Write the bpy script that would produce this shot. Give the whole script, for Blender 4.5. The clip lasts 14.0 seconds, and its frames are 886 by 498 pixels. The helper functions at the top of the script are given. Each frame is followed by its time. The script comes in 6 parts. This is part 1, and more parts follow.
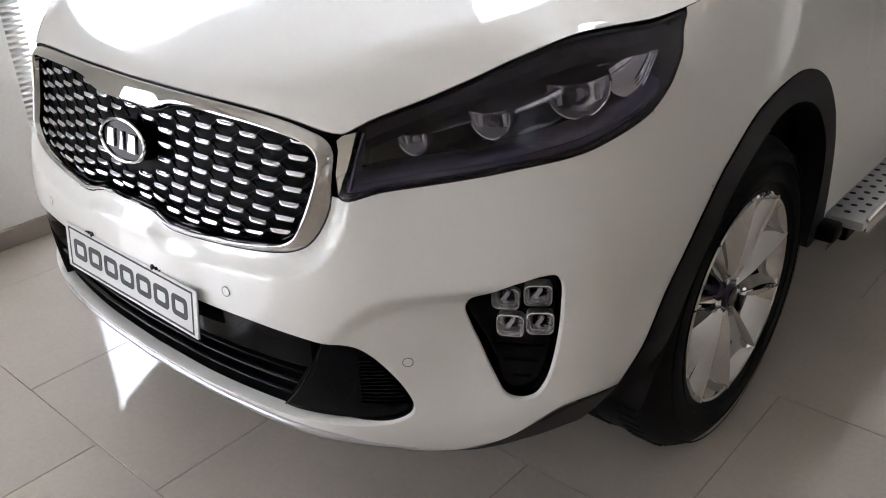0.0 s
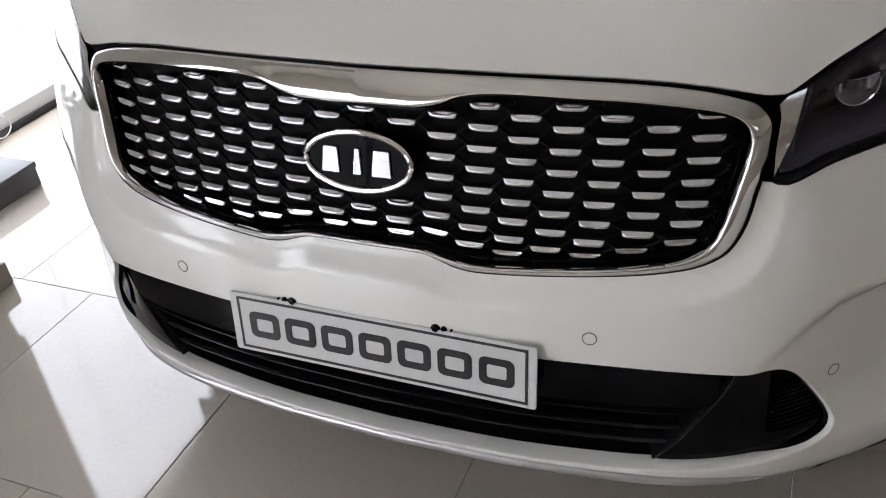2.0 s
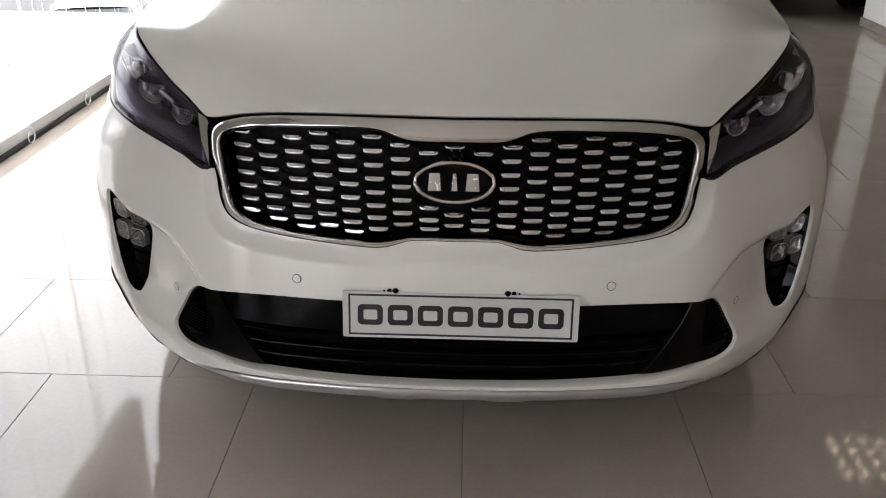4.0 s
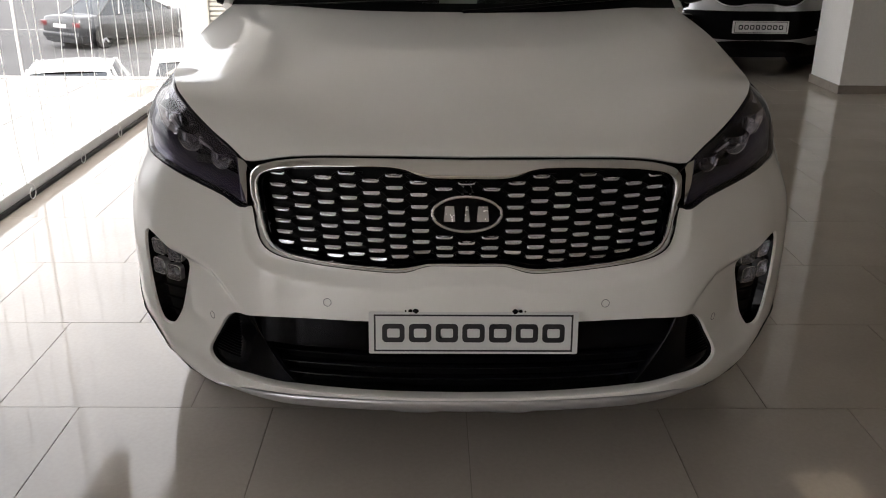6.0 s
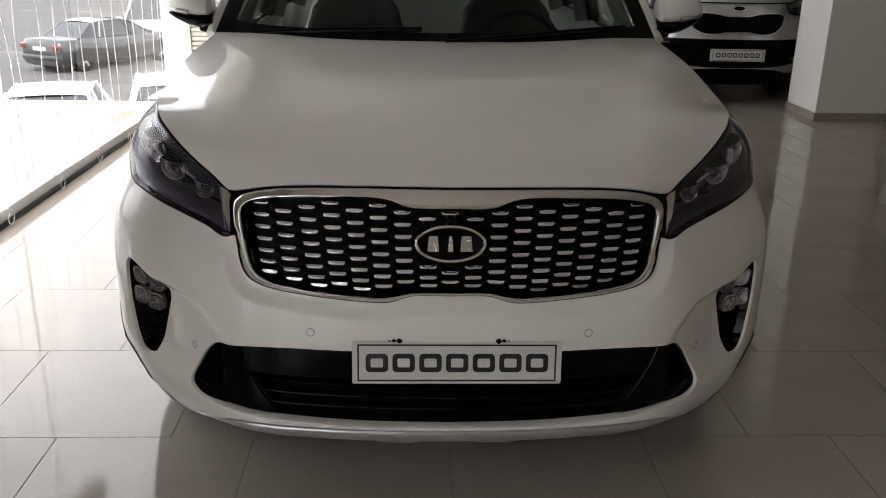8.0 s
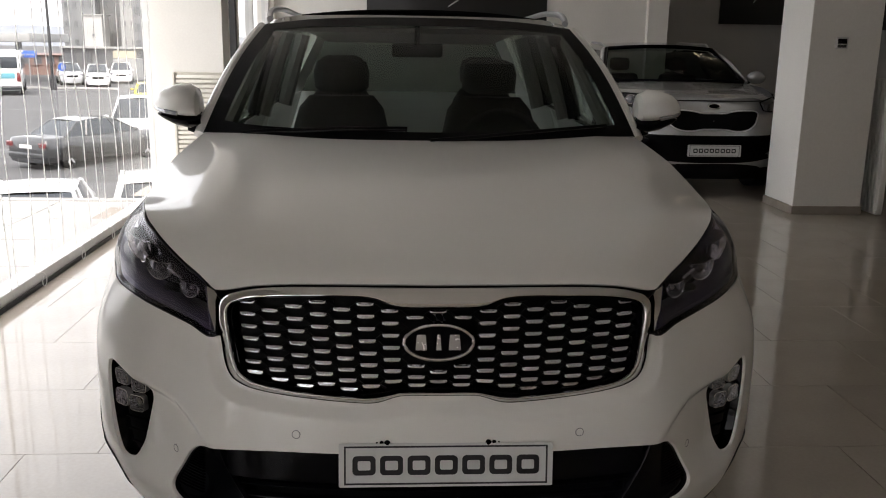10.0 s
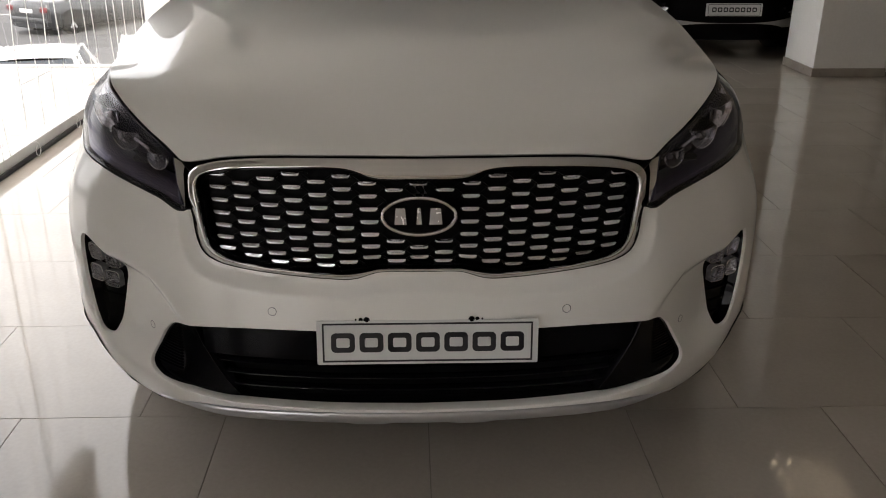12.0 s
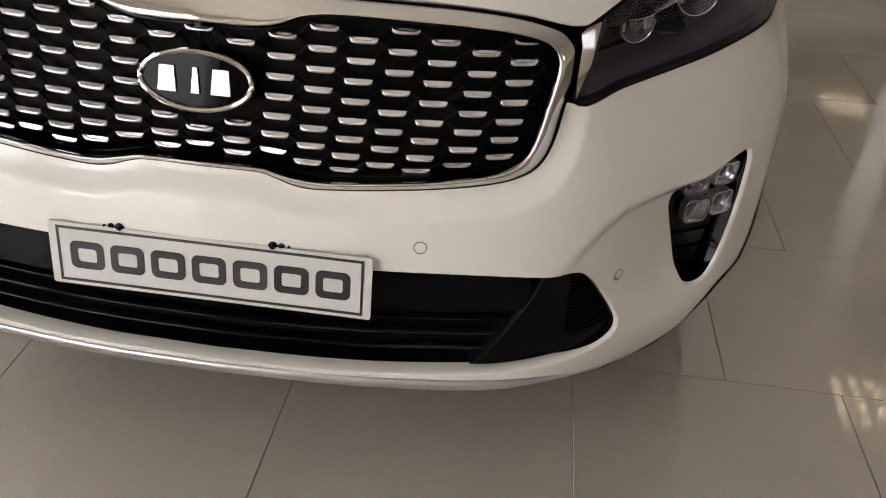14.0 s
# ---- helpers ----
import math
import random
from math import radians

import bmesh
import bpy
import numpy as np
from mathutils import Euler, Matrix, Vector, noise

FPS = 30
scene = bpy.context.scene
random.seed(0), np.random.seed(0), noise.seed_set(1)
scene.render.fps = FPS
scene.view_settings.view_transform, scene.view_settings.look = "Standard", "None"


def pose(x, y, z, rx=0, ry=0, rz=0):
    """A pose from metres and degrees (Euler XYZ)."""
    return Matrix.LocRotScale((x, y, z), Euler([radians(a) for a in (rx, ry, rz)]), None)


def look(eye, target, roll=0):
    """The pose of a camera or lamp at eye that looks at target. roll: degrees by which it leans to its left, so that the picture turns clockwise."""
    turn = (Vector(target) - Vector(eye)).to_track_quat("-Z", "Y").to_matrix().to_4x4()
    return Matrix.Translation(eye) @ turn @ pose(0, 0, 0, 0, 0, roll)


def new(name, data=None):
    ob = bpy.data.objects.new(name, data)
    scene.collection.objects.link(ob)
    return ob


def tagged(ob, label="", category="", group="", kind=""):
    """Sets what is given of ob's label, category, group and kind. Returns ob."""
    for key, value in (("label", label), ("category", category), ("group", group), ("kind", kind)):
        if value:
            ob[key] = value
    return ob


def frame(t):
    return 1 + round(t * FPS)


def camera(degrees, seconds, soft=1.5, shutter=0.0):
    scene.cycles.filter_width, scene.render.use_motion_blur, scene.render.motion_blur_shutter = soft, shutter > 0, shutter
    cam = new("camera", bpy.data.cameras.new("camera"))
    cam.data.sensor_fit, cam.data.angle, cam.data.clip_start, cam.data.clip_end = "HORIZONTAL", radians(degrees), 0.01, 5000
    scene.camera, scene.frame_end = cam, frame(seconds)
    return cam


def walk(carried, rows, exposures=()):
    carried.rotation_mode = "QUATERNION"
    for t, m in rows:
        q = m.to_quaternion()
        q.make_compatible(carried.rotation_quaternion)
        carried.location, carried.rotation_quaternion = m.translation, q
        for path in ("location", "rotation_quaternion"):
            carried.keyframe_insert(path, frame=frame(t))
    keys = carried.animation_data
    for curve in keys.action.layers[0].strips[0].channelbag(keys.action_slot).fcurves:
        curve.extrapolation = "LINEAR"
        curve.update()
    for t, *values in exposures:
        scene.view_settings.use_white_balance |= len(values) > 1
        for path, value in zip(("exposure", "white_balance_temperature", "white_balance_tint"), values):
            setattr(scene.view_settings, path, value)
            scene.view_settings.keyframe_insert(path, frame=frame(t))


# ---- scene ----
cam = camera(53.94, 14.0, soft=1.0)
PATH = [
    (0, (1.53, -0.72, 1.385), (0.344, 0.589, 0.448), -2.21),
    (0.5, (1.331, -0.843, 1.396), (0.227, 0.529, 0.447), -5.95),
    (1, (1.103, -0.829, 1.366), (0.05, 0.54, 0.358), -7.35),
    (1.5, (0.846, -0.791, 1.355), (-0.17, 0.551, 0.275), -8.41),
    (2, (0.526, -0.848, 1.339), (-0.169, 0.666, 0.232), -5.64),
    (2.5, (0.334, -1.015, 1.349), (0.074, 0.609, 0.212), 1.11),
    (3, (0.201, -1.246, 1.387), (0.109, 0.478, 0.376), 2.58),
    (3.2, (0.144, -1.322, 1.391), (0.047, 0.428, 0.428), 1.44),
    (5.3, (-0.042, -1.8, 1.434), (-0.036, 0.055, 0.688), 0.81),
    (5.5, (-0.062, -1.811, 1.432), (-0.05, 0.05, 0.699), 0.67),
    (6, (-0.085, -1.823, 1.434), (-0.056, 0.045, 0.719), 0.57),
    (6.5, (-0.092, -1.821, 1.435), (-0.05, 0.051, 0.732), 0.7),
    (7, (-0.094, -1.82, 1.435), (-0.039, 0.057, 0.746), 0.79),
    (7.5, (-0.093, -1.821, 1.439), (-0.029, 0.06, 0.763), 1.02),
    (8, (-0.092, -1.821, 1.449), (-0.019, 0.064, 0.785), 1.05),
    (8.5, (-0.095, -1.822, 1.457), (-0.012, 0.087, 0.865), 1.05),
    (8.7, (-0.098, -1.819, 1.462), (-0.011, 0.105, 0.922), 1.05),
    (10.8, (-0.106, -1.811, 1.457), (0.012, 0.133, 1.003), 0.83),
    (11, (-0.109, -1.818, 1.458), (0.01, 0.118, 0.972), 0.85),
    (11.5, (-0.104, -1.804, 1.443), (0.013, 0.079, 0.78), 0.62),
    (12, (-0.022, -1.702, 1.436), (0.054, 0.151, 0.686), 0.43),
    (12.5, (0.113, -1.52, 1.438), (0.037, 0.294, 0.598), 0.38),
    (13, (0.201, -1.372, 1.357), (0.135, 0.379, 0.393), 1.02),
    (13.5, (0.308, -1.149, 1.316), (0.23, 0.537, 0.242), 2.33),
    (14, (0.442, -1.022, 1.274), (0.305, 0.652, 0.188), 4.2),
]
walk(cam, [(t, look(eye, target, roll)) for t, eye, target, roll in PATH],
     [(0.0, 3.66, 6200, 14), (1.0, 3.38, 6200, 14), (2.0, 3.08, 6250, 14), (2.5, 2.78, 6300, 14), (3.2, 2.92, 6400, 14), (5.5, 2.24, 6800, 14), (8.5, 2.14, 6800, 14), (11.0, 1.93, 6900, 14), (12.0, 2.14, 7000, 14), (12.5, 1.96, 7000, 14), (13.0, 2.10, 7000, 14), (14.0, 3.40, 7000, 14)])

# ---- light ----
world = bpy.data.worlds.new("sky_world")
scene.world = world
world.use_nodes = True
wn = world.node_tree.nodes
wl = world.node_tree.links
sky = wn.new("ShaderNodeTexSky")
sky.sky_type = "NISHITA"
sky.sun_disc = False
SUN_ELEV, SUN_AZ = 50.0, 184.0
sky.sun_elevation = radians(SUN_ELEV)
sky.sun_rotation = radians(SUN_AZ)
sky.air_density, sky.dust_density, sky.ozone_density = 1.0, 6.0, 1.0
bgn = wn["Background"]
bgn.inputs["Strength"].default_value = 0.15
pale = wn.new("ShaderNodeHueSaturation")
pale.inputs["Saturation"].default_value = 0.35
wl.new(sky.outputs["Color"], pale.inputs["Color"])
# an even veil of thin cloud over the clear sky
veil = wn.new("ShaderNodeMix")
veil.data_type = "RGBA"
veil.inputs[0].default_value = 0.7
veil.inputs[7].default_value = (5.6, 5.7, 5.9, 1)
wl.new(pale.outputs["Color"], veil.inputs[6])
wl.new(veil.outputs[2], bgn.inputs["Color"])
sun_data = bpy.data.lights.new("sun", "SUN")
sun_data.energy, sun_data.angle, sun_data.color = 0.7, radians(12), (1.0, 0.96, 0.9)
sun = new("sun", sun_data)
az = radians(SUN_AZ)
sun_from = Vector((math.sin(az) * math.cos(radians(SUN_ELEV)), math.cos(az) * math.cos(radians(SUN_ELEV)), math.sin(radians(SUN_ELEV))))
sun.matrix_world = look(sun_from * 40, (0, 0, 0))


# ---- materials ----
def surface(name, color, rough=0.5, metal=0.0, spec=0.5, coat=0.0, coat_rough=0.03, vary=0.0, scale=6.0,
            grain=0.0, grain_scale=180.0, bump=0.0, bump_scale=60.0, rough_vary=0.0, per_object=0.0, sheen=0.0):
    """A procedural surface: base colour with broad and fine variation, gloss wear and fine relief."""
    m = bpy.data.materials.new(name)
    m.use_nodes = True
    nt = m.node_tree
    nd, lk = nt.nodes, nt.links
    bsdf = nd["Principled BSDF"]
    bsdf.inputs["Roughness"].default_value = rough
    bsdf.inputs["Metallic"].default_value = metal
    bsdf.inputs["Specular IOR Level"].default_value = spec
    bsdf.inputs["Coat Weight"].default_value = coat
    bsdf.inputs["Coat Roughness"].default_value = coat_rough
    bsdf.inputs["Base Color"].default_value = (*color, 1)
    tc = nd.new("ShaderNodeTexCoord")

    def noise_node(sc, detail=4.0):
        n = nd.new("ShaderNodeTexNoise")
        n.inputs["Scale"].default_value = sc
        n.inputs["Detail"].default_value = detail
        lk.new(tc.outputs["Object"], n.inputs["Vector"])
        return n

    last = None
    if vary or grain or per_object:
        val = nd.new("ShaderNodeValue")
        val.outputs[0].default_value = 1.0
        last = val.outputs[0]
        for amount, sc in ((vary, scale), (grain, grain_scale)):
            if amount:
                n = noise_node(sc)
                mr = nd.new("ShaderNodeMapRange")
                mr.inputs["From Min"].default_value, mr.inputs["From Max"].default_value = 0.3, 0.7
                mr.inputs["To Min"].default_value, mr.inputs["To Max"].default_value = 1 - amount, 1 + amount
                lk.new(n.outputs["Fac"], mr.inputs["Value"])
                mu = nd.new("ShaderNodeMath")
                mu.operation = "MULTIPLY"
                lk.new(last, mu.inputs[0])
                lk.new(mr.outputs[0], mu.inputs[1])
                last = mu.outputs[0]
        if per_object:
            oi = nd.new("ShaderNodeObjectInfo")
            mr = nd.new("ShaderNodeMapRange")
            mr.inputs["To Min"].default_value, mr.inputs["To Max"].default_value = 1 - per_object, 1 + per_object
            lk.new(oi.outputs["Random"], mr.inputs["Value"])
            mu = nd.new("ShaderNodeMath")
            mu.operation = "MULTIPLY"
            lk.new(last, mu.inputs[0])
            lk.new(mr.outputs[0], mu.inputs[1])
            last = mu.outputs[0]
        mix = nd.new("ShaderNodeVectorMath")
        mix.operation = "SCALE"
        mix.inputs[0].default_value = color
        lk.new(last, mix.inputs["Scale"])
        lk.new(mix.outputs[0], bsdf.inputs["Base Color"])
    if rough_vary:
        n = noise_node(scale * 2.3)
        mr = nd.new("ShaderNodeMapRange")
        mr.inputs["From Min"].default_value, mr.inputs["From Max"].default_value = 0.3, 0.7
        mr.inputs["To Min"].default_value, mr.inputs["To Max"].default_value = max(rough - rough_vary, 0.01), rough + rough_vary
        lk.new(n.outputs["Fac"], mr.inputs["Value"])
        lk.new(mr.outputs[0], bsdf.inputs["Roughness"])
    if bump:
        n = noise_node(bump_scale, 6.0)
        b = nd.new("ShaderNodeBump")
        b.inputs["Strength"].default_value = bump
        b.inputs["Distance"].default_value = 0.002
        lk.new(n.outputs["Fac"], b.inputs["Height"])
        lk.new(b.outputs[0], bsdf.inputs["Normal"])
    return m


def pane_glass(name, tint=(1, 1, 1), ior=1.45):
    """A thin clear pane: see-through, with mirror gloss that grows at grazing angles."""
    m = bpy.data.materials.new(name)
    m.use_nodes = True
    nd, lk = m.node_tree.nodes, m.node_tree.links
    nd.remove(nd["Principled BSDF"])
    out = nd["Material Output"]
    tr = nd.new("ShaderNodeBsdfTransparent")
    tr.inputs["Color"].default_value = (*tint, 1)
    gl = nd.new("ShaderNodeBsdfGlossy")
    gl.inputs["Roughness"].default_value = 0.01
    lw = nd.new("ShaderNodeLayerWeight")
    lw.inputs["Blend"].default_value = 0.5
    f0 = ((ior - 1) / (ior + 1)) ** 2
    pw = nd.new("ShaderNodeMath")
    pw.operation = "POWER"
    pw.inputs[1].default_value = 5.0
    lk.new(lw.outputs["Facing"], pw.inputs[0])
    fr = nd.new("ShaderNodeMapRange")
    fr.inputs["To Min"].default_value, fr.inputs["To Max"].default_value = f0, 1.0
    lk.new(pw.outputs[0], fr.inputs["Value"])
    mx = nd.new("ShaderNodeMixShader")
    lk.new(fr.outputs[0], mx.inputs[0])
    lk.new(tr.outputs[0], mx.inputs[1])
    lk.new(gl.outputs[0], mx.inputs[2])
    lk.new(mx.outputs[0], out.inputs["Surface"])
    return m


PAINT = surface("white_pearl_paint", (0.80, 0.79, 0.765), 0.42, spec=0.35, coat=1.0, coat_rough=0.02, vary=0.012, scale=2.0, grain=0.02, grain_scale=900)
CHROME = surface("chrome", (0.66, 0.65, 0.64), 0.06, 1.0, rough_vary=0.03, scale=30)
BADGE_SILVER = surface("badge_silver", (0.62, 0.62, 0.64), 0.24, 0.7, coat=0.4, rough_vary=0.05, scale=40)
WHEEL_CHROME = surface("wheel_chrome", (0.56, 0.555, 0.545), 0.035, 1.0, rough_vary=0.015, scale=30)
BOARD_GREY = surface("brushed_board_grey", (0.34, 0.34, 0.35), 0.38, 0.8, vary=0.08, scale=20)
SATIN = surface("satin_silver", (0.60, 0.60, 0.63), 0.30, 0.75, vary=0.015, scale=3, coat=0.3)
TILE_SILVER = surface("grille_silver", (0.70, 0.715, 0.77), 0.20, 1.0, vary=0.05, scale=60, rough_vary=0.05)
BLACK_GLOSS = surface("gloss_black_plastic", (0.002, 0.002, 0.0032), 0.045, spec=0.10, coat=0.0, rough_vary=0.02, scale=20)
BLACK_EDGE = surface("gloss_black_edge", (0.003, 0.003, 0.0045), 0.10, spec=0.22, rough_vary=0.03, scale=30)
BLACK_MATT = surface("matt_black_plastic", (0.003, 0.003, 0.0035), 0.4, spec=0.06, vary=0.15, scale=30, bump=0.25, bump_scale=900)
CLADDING = surface("grained_black_cladding", (0.0075, 0.007, 0.0075), 0.5, spec=0.2, vary=0.12, scale=14, bump=0.3, bump_scale=1200)
RUBBER = surface("tyre_rubber", (0.006, 0.006, 0.0068), 0.72, spec=0.15, vary=0.2, scale=18, bump=0.3, bump_scale=300)
LENS = pane_glass("clear_lamp_lens", (0.93, 0.92, 0.97), 1.46)
GLASS = pane_glass("car_glass", (0.50, 0.57, 0.53), 1.36)
PRIVACY_GLASS = pane_glass("privacy_glass", (0.10, 0.115, 0.105), 1.5)
SIDE_GLASS = pane_glass("side_glass", (0.62, 0.68, 0.65), 1.5)
WINDOW = pane_glass("window_glass", (0.95, 0.97, 0.97), 1.45)
TINTED = pane_glass("tinted_window_glass", (0.20, 0.21, 0.22), 1.45)
LAMP_BLACK = surface("lamp_bezel_black", (0.0035, 0.0026, 0.0085), 0.16, spec=0.30, rough_vary=0.015, scale=40)
CUP = surface("lamp_cup_silver", (0.62, 0.62, 0.65), 0.16, 0.9, vary=0.25, scale=90, rough_vary=0.05)
BAR_GREY = surface("brushed_lamp_bar", (0.62, 0.62, 0.65), 0.22, 0.9, vary=0.35, scale=160)
LAMP_MIRROR = surface("lamp_mirror", (0.55, 0.55, 0.59), 0.07, 1.0, rough_vary=0.03, scale=50)
LAMP_GREY = surface("lamp_grey_trim", (0.045, 0.040, 0.068), 0.3, 0.4, vary=0.1, scale=50)
LED_CLEAR = surface("led_optic", (0.42, 0.43, 0.46), 0.14, 0.6, coat=1.0, vary=0.25, scale=120)
OPTIC_CLEAR = surface("clear_optic_plastic", (0.34, 0.34, 0.36), 0.12, 0.55, coat=0.6, vary=0.3, scale=90)
FOG_LENS = pane_glass("fog_optic_lens", (0.96, 0.96, 0.98), 1.30)
PROJECTOR = surface("projector_glass", (0.05, 0.05, 0.06), 0.05, 0.3, spec=0.8, coat=1.0, vary=0.2, scale=60)
HEADLINER = surface("pale_headliner_fabric", (0.19, 0.187, 0.178), 0.9, spec=0.1, vary=0.06, scale=14, bump=0.2, bump_scale=500)
PLATE_WHITE = surface("plate_white", (0.62, 0.62, 0.62), 0.35, coat=0.4, vary=0.03, scale=20)
INK = surface("plate_ink", (0.012, 0.012, 0.016), 0.45, vary=0.15, scale=60)
CABIN = surface("cabin_plastic", (0.005, 0.005, 0.0055), 0.6, spec=0.1, vary=0.2, scale=12, bump=0.3, bump_scale=500)
LEATHER = surface("black_leather", (0.006, 0.006, 0.006), 0.5, spec=0.12, vary=0.2, scale=20, bump=0.4, bump_scale=300)
DARK = surface("underbody_dark", (0.015, 0.015, 0.015), 0.8, vary=0.3, scale=9)
SILVER_PAINT = surface("silver_grey_paint", (0.58, 0.59, 0.61), 0.26, 0.5, coat=1.0, vary=0.03, scale=3, grain=0.05, grain_scale=900)
TILE = surface("glazed_floor_tile", (0.48, 0.43, 0.375), 0.06, spec=0.9, vary=0.05, scale=3.0, grain=0.03, grain_scale=70, rough_vary=0.02, per_object=0.035, bump=0.012, bump_scale=9)
GROUT = surface("grout", (0.27, 0.24, 0.21), 0.8, vary=0.2, scale=12)
WALL = surface("painted_plaster", (0.84, 0.82, 0.775), 0.75, spec=0.2, vary=0.03, scale=1.4, grain=0.02, grain_scale=60, bump=0.2, bump_scale=160)
WALL_BEIGE = surface("beige_painted_plaster", (0.70, 0.63, 0.53), 0.75, spec=0.2, vary=0.04, scale=1.2, grain=0.02, grain_scale=60, bump=0.2, bump_scale=160)
WHITE_WALL = surface("white_plaster", (0.87, 0.86, 0.83), 0.75, spec=0.2, vary=0.02, scale=1.4, grain=0.02, grain_scale=60, bump=0.2, bump_scale=160)
WALL_GREY = surface("grey_painted_plaster", (0.52, 0.52, 0.53), 0.75, spec=0.2, vary=0.03, scale=1.4, grain=0.02, grain_scale=60, bump=0.2, bump_scale=160)
CEIL = surface("ceiling_plaster", (0.84, 0.82, 0.785), 0.8, spec=0.2, vary=0.03, scale=1.1, bump=0.1, bump_scale=120)
SKIRT = surface("skirting_taupe", (0.33, 0.29, 0.25), 0.35, vary=0.1, scale=8, rough_vary=0.08)
ALU = surface("white_aluminium", (0.70, 0.70, 0.69), 0.4, vary=0.05, scale=9)
ALU_DARK = surface("dark_seal", (0.03, 0.03, 0.032), 0.6, vary=0.2, scale=14)
RADIATOR = surface("white_enamel", (0.74, 0.73, 0.70), 0.35, vary=0.04, scale=6)
STRING = surface("string_light_white", (0.85, 0.85, 0.83), 0.4, vary=0.1, scale=50)
POSTER = surface("black_picture", (0.012, 0.012, 0.013), 0.3, vary=0.2, scale=3)
BENCH = surface("dark_grey_slab", (0.07, 0.07, 0.073), 0.4, vary=0.15, scale=8)
PAVER = surface("pale_paving", (0.38, 0.375, 0.365), 0.7, vary=0.08, scale=2.0, grain=0.06, grain_scale=50, bump=0.3, bump_scale=80)
ASPHALT = surface("asphalt", (0.075, 0.075, 0.077), 0.85, vary=0.2, scale=0.4, grain=0.15, grain_scale=30, bump=0.4, bump_scale=60)
ROAD_PAINT = surface("road_paint", (0.32, 0.32, 0.31), 0.7, vary=0.15, scale=3)
CONCRETE = surface("grey_concrete", (0.25, 0.25, 0.255), 0.8, vary=0.12, scale=0.3, grain=0.06, grain_scale=4)
CONCRETE_PALE = surface("pale_facade", (0.40, 0.39, 0.38), 0.8, vary=0.08, scale=0.3, grain=0.05, grain_scale=4)
FAR_GLASS = surface("far_window", (0.04, 0.047, 0.055), 0.15, spec=0.25, vary=0.3, scale=0.4)
FACADE_GREY = surface("grey_render", (0.17, 0.175, 0.18), 0.8, vary=0.18, scale=0.5, grain=0.1, grain_scale=3)
FACADE_DARK = surface("dark_grey_render", (0.11, 0.112, 0.115), 0.8, vary=0.18, scale=0.5, grain=0.1, grain_scale=3)
FACADE_PALE = surface("pale_render", (0.30, 0.30, 0.295), 0.8, vary=0.08, scale=0.5, grain=0.05, grain_scale=3)
# far building windows, paled in the base colour for distance haze
HAZY_GLASS = surface("hazy_window", (0.095, 0.10, 0.108), 0.4, spec=0.2, vary=0.3, scale=0.4)
BRICKISH = surface("faded_red_render", (0.22, 0.14, 0.12), 0.8, vary=0.2, scale=0.6)
CREAM = surface("cream_sign", (0.40, 0.36, 0.27), 0.6, vary=0.06, scale=2)
# bluish grey base colour carries the haze over the hill
HILL = surface("hazy_hill", (0.20, 0.215, 0.24), 0.9, vary=0.12, scale=0.03)
MAROON = surface("dark_red_paint", (0.10, 0.02, 0.02), 0.35, coat=0.8, vary=0.05, scale=3)
# vent backing greyer than its slats, shade between louvres put into the colour
VENT_BACK = surface("vent_shadow_grey", (0.52, 0.49, 0.42), 0.6, vary=0.06, scale=5)
VENT_SLAT = surface("vent_cream", (0.72, 0.70, 0.63), 0.5, vary=0.04, scale=5)
YELLOW = surface("yellow_paint", (0.70, 0.56, 0.03), 0.35, coat=0.8, vary=0.04, scale=3)
WHITE_CAR = surface("white_car_paint", (0.78, 0.78, 0.78), 0.3, coat=1.0, vary=0.03, scale=3)
DARK_CAR = surface("dark_car_paint", (0.02, 0.022, 0.025), 0.3, coat=1.0, vary=0.08, scale=3)
RED_BAND = surface("red_band", (0.55, 0.03, 0.03), 0.5, vary=0.06, scale=5)
RED_LAMP = surface("red_lamp", (0.14, 0.016, 0.018), 0.2, coat=1.0, vary=0.1, scale=20)
BLUE_SIGN = surface("blue_sign", (0.03, 0.10, 0.42), 0.5, vary=0.06, scale=4)
SPOT = bpy.data.materials.new("warm_spot")
SPOT.use_nodes = True
_e = SPOT.node_tree.nodes["Principled BSDF"]
_e.inputs["Emission Color"].default_value = (1.0, 0.82, 0.58, 1)
_e.inputs["Emission Strength"].default_value = 2.0
TEAL = surface("teal_band", (0.10, 0.30, 0.36), 0.5, vary=0.06, scale=4)


# ---- mesh helpers ----
def mesh_of(name, verts, faces, material, parent=None, label="", smooth=True, normals=None):
    me = bpy.data.meshes.new(name)
    me.from_pydata([tuple(map(float, v)) for v in verts], [], [tuple(map(int, f)) for f in faces])
    me.materials.append(material)
    me.polygons.foreach_set("use_smooth", [smooth] * len(me.polygons))
    me.update()
    if normals is not None:
        me.normals_split_custom_set_from_vertices([tuple(map(float, q)) for q in normals])
    ob = new(name, me)
    if parent is not None:
        ob.parent = parent
    if label:
        ob["label"] = label
    return ob


def part(name, bm, material, parent, label="", smooth=True, angle=35.0):
    """One bmesh becomes one mesh object under its thing or part; sharp edges stay sharp."""
    me = bpy.data.meshes.new(name)
    bmesh.ops.recalc_face_normals(bm, faces=bm.faces)
    lim = radians(angle)
    for f in bm.faces:
        f.smooth = smooth
    if smooth:
        for e in bm.edges:
            if len(e.link_faces) == 2 and e.calc_face_angle(0.0) > lim:
                e.smooth = False
    bm.to_mesh(me)
    bm.free()
    me.materials.append(material)
    ob = new(name, me)
    if parent is not None:
        ob.parent = parent
    if label:
        ob["label"] = label
    return ob


